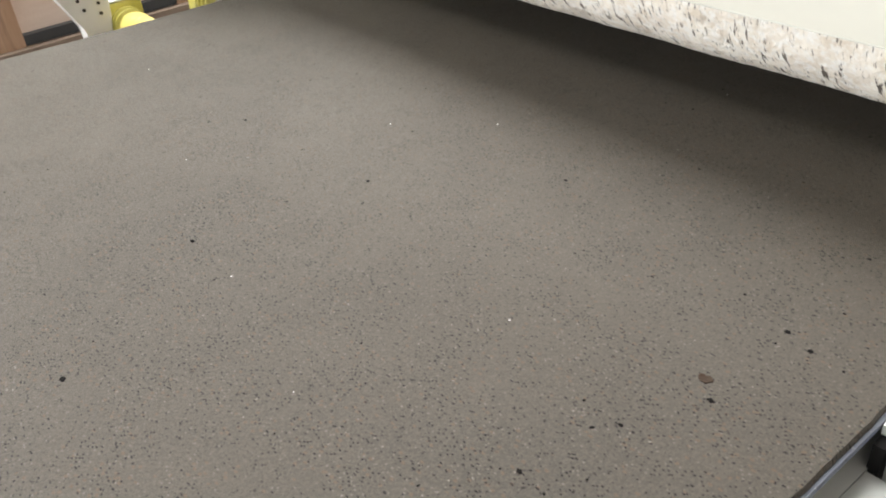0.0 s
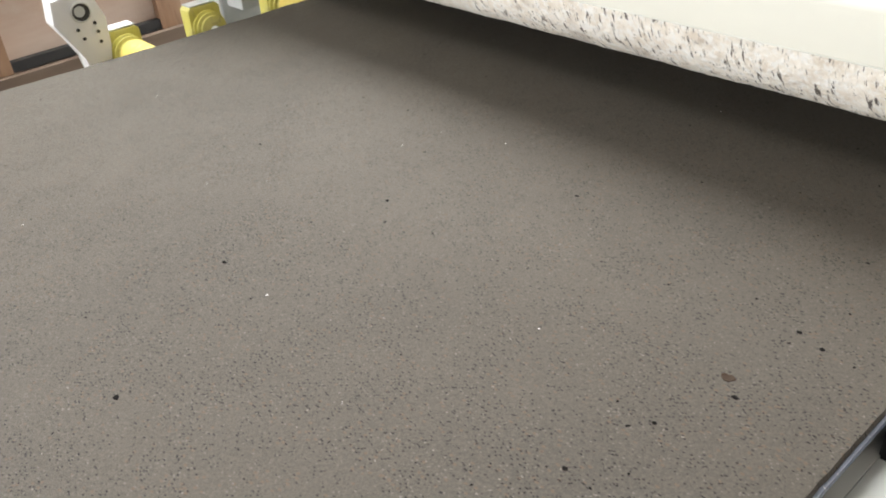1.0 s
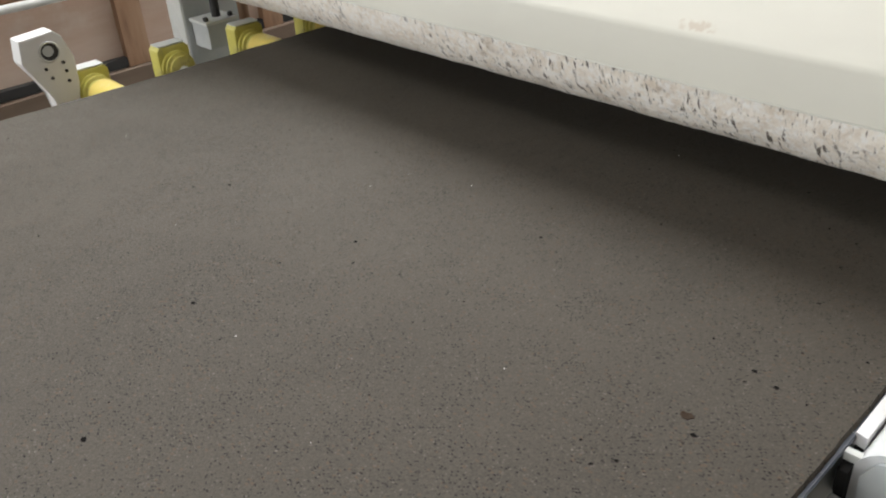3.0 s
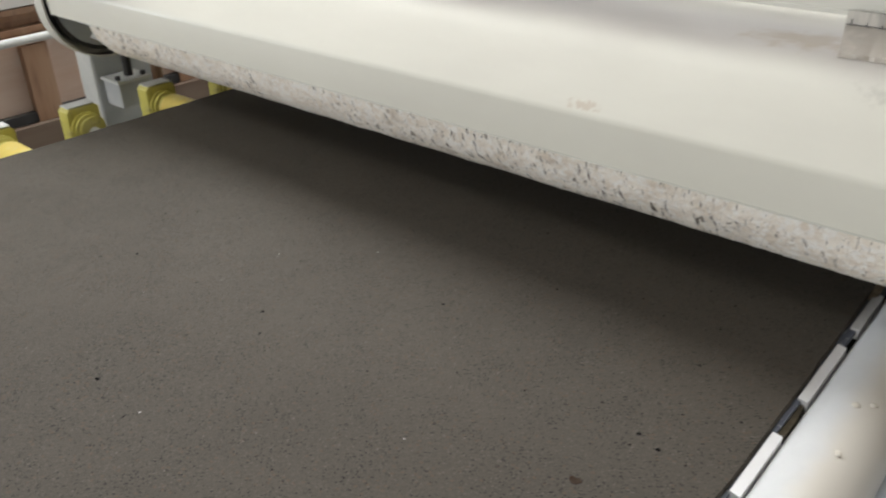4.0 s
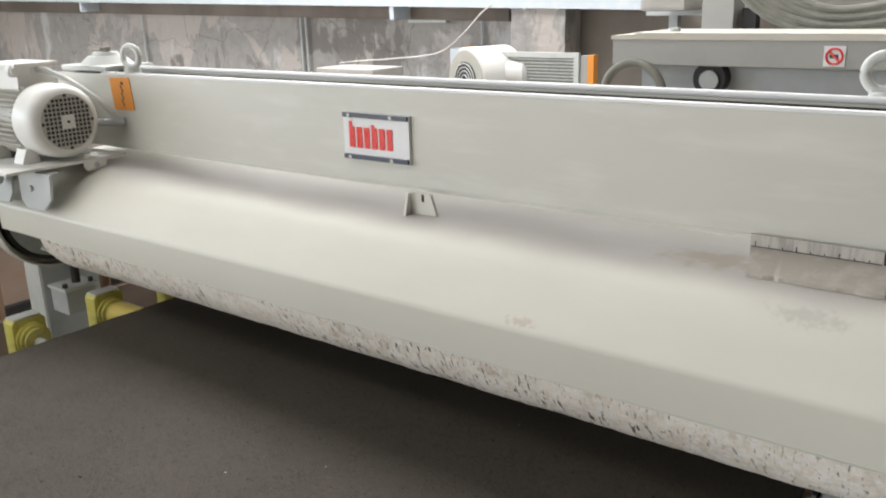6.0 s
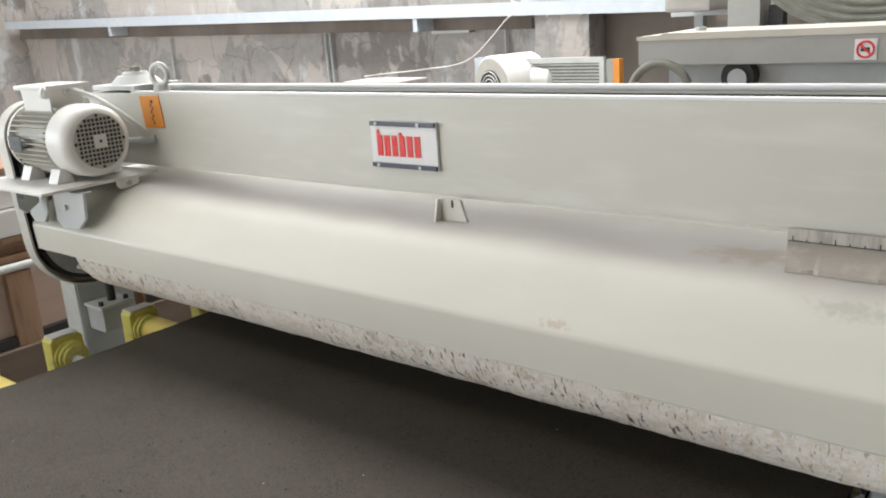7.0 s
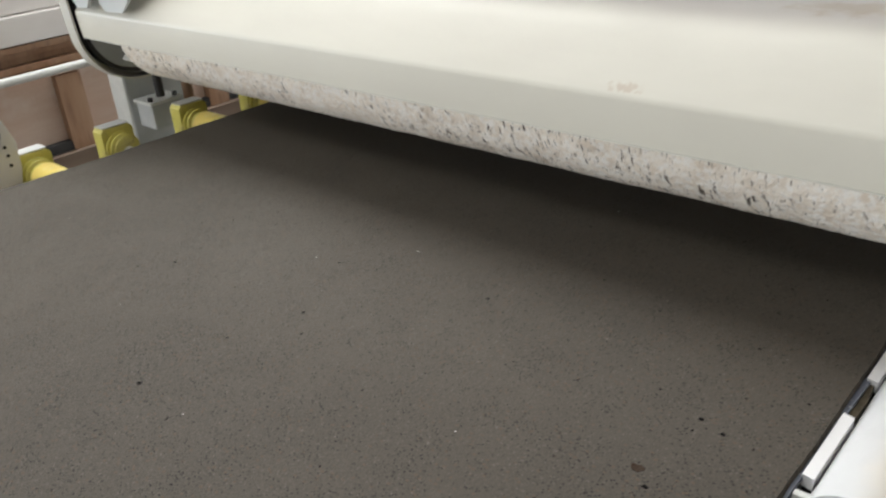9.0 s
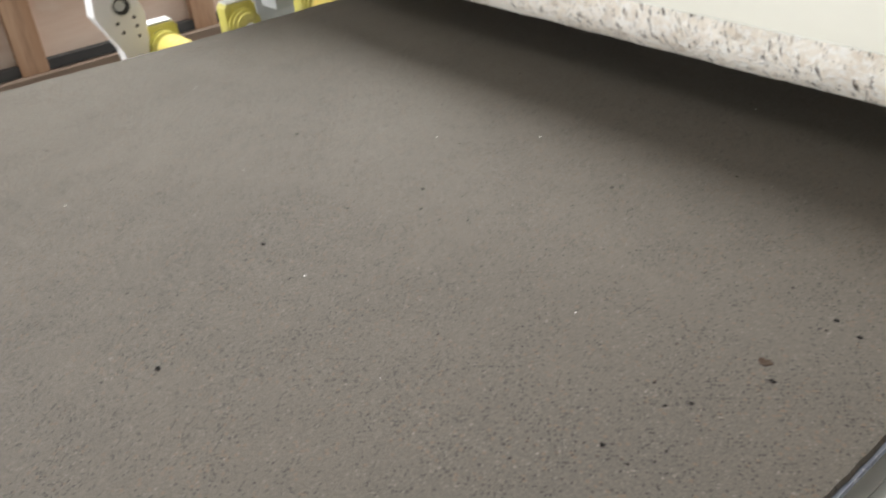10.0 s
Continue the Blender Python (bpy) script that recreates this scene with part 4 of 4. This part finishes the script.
left_post = post("machine_post", -0.86, -0.76, 0.04, 0.27, 0.92, "grey steel post carrying the drum end")
part("clamp_block", box(-0.757, -0.66, 0.06, 0.16, 0.70, 0.78), GREY_STEEL, left_post, bevel=0.004)
cap = part("clamp_plate", box(-0.757, -0.648, 0.052, 0.168, 0.7805, 0.790), PALE_STEEL, left_post, "pale dusty clamp plate", bevel=0.002)
for y in (0.066, 0.154):
    part("clamp_bolt", cyl((-0.672, y, 0.790), (-0.672, y, 0.802), 0.009, seg=6), DARK, cap)
part("rod", cyl((-0.665, 0.20, 0.72), (-0.665, 0.20, 0.905), 0.017), TIMBER, left_post, "brown rusted rod", smooth=True)
part("rod", cyl((-0.70, 0.12, 0.7905), (-0.70, 0.12, 0.90), 0.014), DARK, left_post, smooth=True)
part("head", box(-0.86, -0.62, 0.045, 0.265, 0.921, 1.03), GREY_STEEL, left_post, bevel=0.003)
back_post = post("machine_post", -0.60, -0.50, 0.55, 0.68, 1.25, "blue-grey steel post behind the drum")
part("beam_arm", box(-0.62, -0.48, 0.30, 0.55, 1.27, 1.36), GREY_STEEL, back_post)
right_post = post("machine_post", 2.06, 2.2, 0.04, 0.30, 1.255, "grey steel post carrying the far drum end")


def taped_board():
    t = thing("taped_board", (1.54, 0.09, 1.223), "pale broken board with ruled tape on the hood", "board")
    top = [(1.445 + 0.205 * k / 24, 0.050 + 0.004 * noise.noise((k * 0.3, 2, 7)) + 0.002 * noise.noise((k * 0.9, 5, 1))) for k in range(25)]
    bm = bmesh.new()
    vs = []
    for x, y in top:
        xf = 1.462 + (x - 1.445) * 0.95
        vs.append((bm.verts.new((xf, y, 1.2178)), bm.verts.new((xf, y + 0.001, 1.2245)), bm.verts.new((x, 0.116, 1.2475)), bm.verts.new((x, 0.116, 1.2200))))
    for a, b in zip(vs, vs[1:]):
        for k in range(4):
            bm.faces.new((a[k], a[(k + 1) % 4], b[(k + 1) % 4], b[k]))
    bm.faces.new(vs[0])
    bm.faces.new(vs[-1])
    part("board", bm, BOARD, t, "pale board with a broken lower edge")
    tp = part("ruled_tape", prism([(1.4445, 1.2205), (1.640, 1.2205), (1.640, 1.2685), (1.4445, 1.2685)], "y", 0.1165, 0.1215), TAPE, t, "grey paper tape with black ruled ticks")
    part("rule_line", box(1.446, 1.638, 0.1157, 0.1163, 1.2480, 1.2494), INK, tp)
    for k in range(9):
        x = 1.452 + k * 0.021
        part("tick", box(x, x + 0.0016, 0.1157, 0.1163, 1.2496, 1.253 if k % 3 else 1.257), INK, tp)
    part("torn_end", box(1.6405, 1.645, 0.1165, 0.1215, 1.2485, 1.267), INK, t)


taped_board()
for ob in list(scene.objects):
    if ob.parent is None and ob.name.split(".")[0] in ("pressing_drum", "drum_hood", "cross_beam", "eyebolt", "top_bearing", "name_plate", "orange_sticker", "electric_motor", "motor_base_plate", "belt_guard", "machine_post", "taped_board"):
        ob.location = SIZE_AT + SIZE * (Vector(ob.location) - SIZE_AT)
        ob.scale = (SIZE, SIZE, SIZE)

# ---- timber crates and stone beyond the belt ----
def crates():
    x = -1.2
    t = thing("timber_crate", (x - 0.4, -0.2, 0), "long dusty plywood crate with brown timber battens", "crate")
    part("body", box(x - 0.8, x, -2.6, 2.2, 0.10, 0.835), PLY, t)
    for y in (-2.5, -1.75, -1.15, -0.58, 0.04, 0.62, 1.25, 1.9):
        part("batten", box(x + 0.0005, x + 0.035, y - 0.045, y + 0.045, 0.10, 0.832), TIMBER, t, "brown upright timber batten", bevel=0.003)
    part("bottom_rail", box(x + 0.0365, x + 0.065, -2.6, 2.2, 0.12, 0.565), OLD_TIMBER, t, "brown lower timber board", bevel=0.003)
    part("dark_slot", box(x + 0.0005, x + 0.03, -2.6, 2.2, 0.5655, 0.60), DARK, t, "dark gap over the lower board")
    for y in (-2.3, -0.2, 1.9):
        part("skid", box(x - 0.8, x + 0.03, y - 0.05, y + 0.05, 0, 0.10), TIMBER, t)
    p = thing("steel_pipe", (x + 0.06, 0, 0.836), "pale dusty pipe lying along the crate edge", "pipe")
    part("run", cyl((x + 0.03, -2.6, 0.850), (x + 0.03, 0.13, 0.852), 0.0145), PALE_STEEL, p, smooth=True)
    part("bent_end", tube([(x + 0.03, 0.13, 0.852), (x + 0.02, 0.2, 0.862), (x + 0.03, 0.26, 0.885), (x + 0.05, 0.30, 0.87), (x + 0.05, 0.55, 0.87)], 0.0145), PALE_STEEL, p, smooth=True)
    s = thing("timber_stack", (x - 0.4, -0.2, 0.836), "stack of rough brown timber boards on the crate", "timber")
    rnd = random.Random(3)
    for k in range(5):
        z = 0.838 + k * 0.0225
        part("board", box(x - 0.7, x - 0.02 + rnd.uniform(-0.03, 0.015), -2.5 + rnd.uniform(0, 0.2), 2.0 + rnd.uniform(0, 0.2), z, z + 0.021), TIMBER, s, bevel=0.002)
    for k, (z0, z1) in enumerate(((0.952, 1.045), (1.048, 1.168))):
        b = thing("stone_block", (x - 0.4, -0.2, z0), "sawn white stone slab lying on the timber stack", "stone slab", "stacked stone slabs")
        part("slab", box(x - 0.7 - 0.02 * k, x - 0.01 - 0.03 * k, -2.4, 1.9 + 0.1 * k, z0, z1), SLABSTONE, b, bevel=0.006)
    c = thing("timber_plank", (x - 0.4, -0.2, 1.169), "brown plank lying on the stone slabs", "timber")
    part("plank", box(x - 0.6, x - 0.03, -2.4, 2.1, 1.170, 1.192), TIMBER, c, bevel=0.003)


crates()

# ---- the back of the hall ----
def wall_tray():
    t = thing("cable_tray", (-3.5, 3.7, 1.5), "pale blue steel cable tray fixed along the concrete wall", "cable tray")

    def z(x):
        return 1.604 - (x + 4.71) * 0.0252
    bm = bmesh.new()
    for y0, y1, lo, hi in ((3.72, 3.726, 0.032, 0.115), (3.72, 3.99, 0.026, 0.0318)):
        vs = [bm.verts.new((x, y, z(x) + h)) for x in (-8.9, -0.2) for y, h in ((y0, lo), (y1, lo), (y1, hi), (y0, hi))]
        for f in ((0, 1, 2, 3), (4, 5, 6, 7), (0, 1, 5, 4), (1, 2, 6, 5), (2, 3, 7, 6), (3, 0, 4, 7)):
            bm.faces.new([vs[k] for k in f])
    part("channel", bm, BLUE_GREY, t)
    for x in (-6.6, -2.4):
        b = part("bracket", box(x - 0.02, x + 0.02, 3.73, 3.999, z(x) - 0.07, z(x) + 0.0255), BLUE_GREY, t)
        part("bracket_foot", box(x - 0.02, x + 0.34, 3.94, 3.998, z(x) - 0.10, z(x) - 0.0705), PALE_STEEL, b)
    part("railing", tube([(-1.5, 3.74, 1.61), (-1.5, 3.74, 1.72), (-1.0, 3.74, 1.72), (-0.5, 3.74, 1.70), (-0.2, 3.74, 1.58)], 0.015), BLUE_GREY, t, smooth=True)
    part("railing", tube([(-1.45, 3.74, 1.64), (-0.9, 3.74, 1.65), (-0.3, 3.74, 1.63)], 0.012), BLUE_GREY, t, smooth=True)
    for x in (-1.25, -1.0, -0.7, -0.45):
        part("rail_post", cyl((x, 3.74, 1.53), (x, 3.74, 1.72), 0.012), BLUE_GREY, t)
    part("hanging_cable", tube([(-2.551, 3.3, 1.191), (-2.467, 3.45, 1.197), (-2.226, 3.55, 1.211), (-1.892, 3.62, 1.251), (-1.735, 3.68, 1.361), (-1.586, 3.71, 1.51), (-1.499, 3.72, 1.571)], 0.005), SLABSTONE, t, "thin white hanging cable", smooth=True)


wall_tray()
band = bmesh.new()
vs = [band.verts.new((x, y, z)) for x in (-8.99, -1.5) for y, z in ((3.93, 1.525 - 0.021 * (x + 5)), (3.9995, 1.525 - 0.021 * (x + 5)), (3.9995, 1.66 - 0.0252 * (x + 4.7)), (3.93, 1.66 - 0.0252 * (x + 4.7)))]
for f in ((0, 1, 2, 3), (4, 5, 6, 7), (0, 1, 5, 4), (1, 2, 6, 5), (2, 3, 7, 6), (3, 0, 4, 7)):
    band.faces.new([vs[k] for k in f])
wall_ob("trim_beam", band, WALL_DARK, "dark brown stained band of concrete under the tray", "wall band")
wall_ob("pilaster", box(-1.36, -0.95, 3.75, 3.999, 0, 5.5), WALL, "stained concrete wall pilaster", "pilaster")
wall_ob("wall_recess", box(-0.949, 8.9, 3.96, 3.998, 0, 1.52), WALL_DARK, "dark brown stained lower wall", "wall")
for x in (-3.62, -3.56, -1.75, -5.9):
    p = thing("wall_conduit", (x, 3.97, 0), "thin grey conduit running up the wall", "conduit", "wall conduits")
    part("run", cyl((x, 3.965, 0), (x, 3.965, 1.52), 0.010, seg=14), GREY_STEEL, p, smooth=True)

OFFCUT_STONE = material("weathered_stone", (0.44, 0.42, 0.40), 0.8, second=(0.34, 0.32, 0.30), scale=6, third=(0.54, 0.52, 0.50), scale3=16)
blk = thing("stone_offcut", (-2.05, 3.0, 0), "pale sawn stone block standing by the wall", "stone block")
part("block", box(-2.33, -1.82, 2.85, 3.15, 0, 1.20), OFFCUT_STONE, blk, bevel=0.01)


def blower():
    x, y, z = -0.81, 2.6, 1.20
    t = thing("blower", (x, y, 0), "white round extraction fan housing on a stand", "fan")
    way = Matrix.Rotation(radians(70), 4, "Z")
    h = part("housing", lathe_x([(x - 0.10, 0.155), (x - 0.10, 0.165), (x - 0.09, 0.172), (x + 0.16, 0.172), (x + 0.18, 0.15), (x + 0.16, 0.02)], y, z), MOTOR, t, smooth=True)
    f = part("face_plate", lathe_x([(x - 0.099, 0.02), (x - 0.105, 0.10), (x - 0.105, 0.157), (x - 0.0995, 0.157)], y, z), MOTOR_GREY, t, "dusty grey round face plate", smooth=True)
    i = part("intake", lathe_x([(x - 0.109, 0.005), (x - 0.109, 0.098), (x - 0.1055, 0.098), (x - 0.1055, 0.005)], y, z), GRILLE, t, "dark round intake", smooth=True)
    pieces = [h, f, i]
    for r in (0.03, 0.05, 0.07, 0.09):
        pieces.append(part("grille_ring", tube([(x - 0.114, y + r * math.cos(a), z + r * math.sin(a)) for a in [k * math.tau / 12 for k in range(12)]], 0.0035, 6, closed=True), PALE_STEEL, t, smooth=True))
    for p in pieces:
        p.matrix_local = way
    m = part("motor_end", lathe_x([(x + 0.10, 0.02), (x + 0.10, 0.085), (x + 0.24, 0.085), (x + 0.26, 0.07), (x + 0.26, 0.01)], y, z + 0.02), MOTOR, t, smooth=True)
    m.matrix_local = Matrix.Rotation(radians(20), 4, "Z")
    part("stand", box(x - 0.12, x + 0.12, y - 0.1, y + 0.1, 0, 1.03), GREY_STEEL, t)


blower()


def mesh_guard():
    t = thing("mesh_guard", (-0.45, 2.6, 0), "pale framed wire guard panel", "guard panel")
    y = 2.62
    part("frame", box(-0.70, -0.235, y, y + 0.02, 1.318, 1.345), PALE_STEEL, t)
    part("frame", box(-0.262, -0.235, y, y + 0.02, 0.0, 1.3178), PALE_STEEL, t)
    part("frame", box(-0.70, -0.675, y, y + 0.02, 0.0, 1.3178), PALE_STEEL, t)
    for k in range(16):
        z = 1.305 - k * 0.0165
        part("wire", box(-0.674, -0.2625, y + 0.006, y + 0.012, z, z + 0.006), PALE_STEEL, t)
    # added dark sheet in place of the dim view through the wires
    part("backing", box(-0.674, -0.2625, y + 0.014, y + 0.018, 0.02, 1.316), CABLE, t)
    m = thing("marker_post", (-0.17, 2.6, 0), "orange and grey marker post", "post")
    part("post", box(-0.20, -0.165, 2.58, 2.62, 0, 1.335), FAR_GREY, m)
    part("stripe", box(-0.1645, -0.13, 2.58, 2.62, 0, 1.337), ORANGE, m, "orange strip")
    c = thing("control_box", (-0.25, 2.5, 0), "small black control box on a post", "control box")
    part("box", box(-0.27, -0.19, 2.44, 2.5, 1.10, 1.175), INK, c, bevel=0.004)
    part("stand", box(-0.25, -0.22, 2.46, 2.49, 0, 1.10), FAR_GREY, c)
    e = thing("switch_box", (-1.85, 3.9, 0), "small blue box with an orange edge by the wall", "switch box")
    part("box", box(-1.92, -1.80, 3.80, 3.95, 1.12, 1.27), BLUE_GREY, e, bevel=0.004)
    part("edge", box(-1.7995, -1.76, 3.80, 3.95, 1.10, 1.28), ORANGE, e)
    part("stand", box(-1.88, -1.84, 3.84, 3.9, 0, 1.12), FAR_GREY, e)


mesh_guard()


def far_machine():
    t = thing("second_machine", (1.6, 1.9, 0), "long grey machine with a dusty lid behind the beam", "machine")
    y = 1.70
    part("upper_casing", box(0.405, 2.85, y, y + 0.30, 1.378, 1.466), FAR_GREY, t, bevel=0.004)
    part("lid", prism([(0.40, 1.4665), (2.85, 1.4665), (2.85, 1.486), (0.50, 1.490), (0.49, 1.484), (0.40, 1.480)], "y", y - 0.004, y + 0.30), FAR_TOP, t, "dust-covered pale lid")
    part("lid_knob", cyl((0.60, y + 0.1, 1.488), (0.60, y + 0.1, 1.503), 0.02, seg=6), GREY_STEEL, t)
    body = part("lower_casing", box(0.47, 2.8, y + 0.12, y + 0.68, 0.8846, 1.3775), GREY_STEEL, t, "bluish grey lower casing")
    part("port", cyl((0.75, y + 0.119, 1.330), (0.75, y + 0.06, 1.330), 0.058), DARK, body, "round dark port", smooth=True)
    part("port_face", cyl((0.752, y + 0.0595, 1.325), (0.752, y + 0.05, 1.325), 0.034), GREY_STEEL, body, smooth=True)
    w = part("hand_wheel", tube([(0.49 + 0.115 * math.cos(a), y + 0.0, 1.27 + 0.115 * math.sin(a)) for a in [k * math.tau / 12 for k in range(12)]], 0.016, 12, closed=True), CABLE, t, "dusty black hand wheel", smooth=True)
    part("spoke", cyl((0.38, y, 1.27), (0.60, y, 1.27), 0.012), PALE_STEEL, w)
    part("hazard_rail", box(-0.25, 2.85, 1.45, 1.50, 0.885, 0.955), YELLOW, t, "yellow and black striped rail")
    rail = t.children[-1]
    for k in range(13):
        x = -0.2 + k * 0.22
        part("stripe", prism([(x, 0.8845), (x + 0.11, 0.8845), (x + 0.13, 0.9555), (x + 0.02, 0.9555)], "y", 1.4475, 1.4497), INK, rail)
        part("stripe_top", prism([(x + 0.02, 1.4475), (x + 0.13, 1.4475), (x + 0.15, 1.50), (x + 0.04, 1.50)], "z", 0.9555, 0.9568), INK, rail)
    part("rust_rail", box(-1.2, 2.85, 1.52, 1.56, 0.97, 1.02), RUST, t, "rusty red-brown rail")
    part("table", box(-0.2, 2.85, 1.44, 2.4, 0.70, 0.8845), GREY_STEEL, t)
    for x in (-0.1, 1.2, 1.95):
        part("leg", box(x, x + 0.1, 1.6, 1.7, 0, 0.70), GREY_STEEL, t)
        part("upright", box(x + 0.75, x + 0.81, 1.525, 1.555, 0.8846, 0.969), GREY_STEEL, t)
    s = thing("warning_sign", (1.17, 1.699, 1.385), "white square sign with a red prohibition ring", "sign")
    x, z = 1.172, 1.419
    part("sheet", box(x - 0.032, x + 0.032, y - 0.0035, y - 0.0005, z - 0.032, z + 0.032), WHITE_PLASTIC, s)
    part("ring", tube([(x + 0.024 * math.cos(a), y - 0.0045, z + 0.024 * math.sin(a)) for a in [k * math.tau / 12 for k in range(12)]], 0.0035, 8, closed=True), RED, s)
    part("slash", turned(pose(x, y - 0.0045, z, 0, 45, 0), 0.045, 0.004, 0.006), RED, s)
    part("mark", box(x - 0.014, x + 0.012, y - 0.0045, y - 0.0036, z - 0.006, z + 0.006), INK, s)
    p = thing("steel_column", (0.47, 2.62, 0), "grey-green steel column with cables hung from it", "column")
    part("shaft", box(0.41, 0.55, 2.55, 2.69, 0, 4.0), FAR_GREY, p, bevel=0.005)
    part("side_shaft", box(0.57, 0.63, 2.6, 2.66, 0, 1.55), DARK, p)
    c = thing("cable_coil", (1.25, 2.2, 1.45), "thick bundle of dusty cables hanging in a loop over the machine", "cables")
    for k in range(7):
        d = 0.02 * k
        part("cable", tube([(0.58 - 0.01 * k, 2.28 + 0.012 * (k % 3), 1.86 + 0.01 * k), (0.66 + d * 0.6, 2.2 + 0.015 * (k % 3), 1.65 + d * 0.6), (0.83 + d * 0.5, 2.2, 1.51 + d * 0.75), (1.06, 2.2 + 0.012 * (k % 2), 1.466 + d * 0.7),
                           (1.34 - d * 0.4, 2.2, 1.505 + d * 0.7), (1.57 - d * 0.7, 2.22, 1.63 + d * 0.5), (1.72 - d * 0.5, 2.24, 1.86)], 0.0125, 8), CABLE, c, smooth=True)
    part("hook_bar", cyl((0.5, 2.28, 1.88), (1.9, 2.28, 1.88), 0.02), FAR_GREY, c)
    b = thing("shelf_ledge", (1.2, 3.5, 0), "grey steel shelf with white sacks at the back of the hall", "shelf")
    part("shelf", box(-0.19, 2.85, 3.3, 3.9, 1.50, 1.53), GREY_STEEL, b)
    for x in (-0.1, 1.3, 2.75):
        part("leg", box(x, x + 0.05, 3.40, 3.45, 0, 1.50), GREY_STEEL, b)
    for x, w, h in ((0.05, 0.12, 0.2), (0.4, 0.15, 0.12), (0.95, 0.2, 0.22), (1.25, 0.15, 0.15), (1.6, 0.25, 0.2)):
        q = thing("sack", (x, 3.5, 1.531), "pale dusty sack on the shelf", "sack", "sacks on the shelf")
        part("bag", prism([(x - w, 1.531), (x + w, 1.531), (x + w * 0.9, 1.531 + h * 0.8), (x + w * 0.3, 1.531 + h), (x - w * 0.5, 1.531 + h * 0.95), (x - w * 0.95, 1.531 + h * 0.6)], "y", 2.95, 3.65), OFFCUT_STONE, q, bevel=0.02)


far_machine()
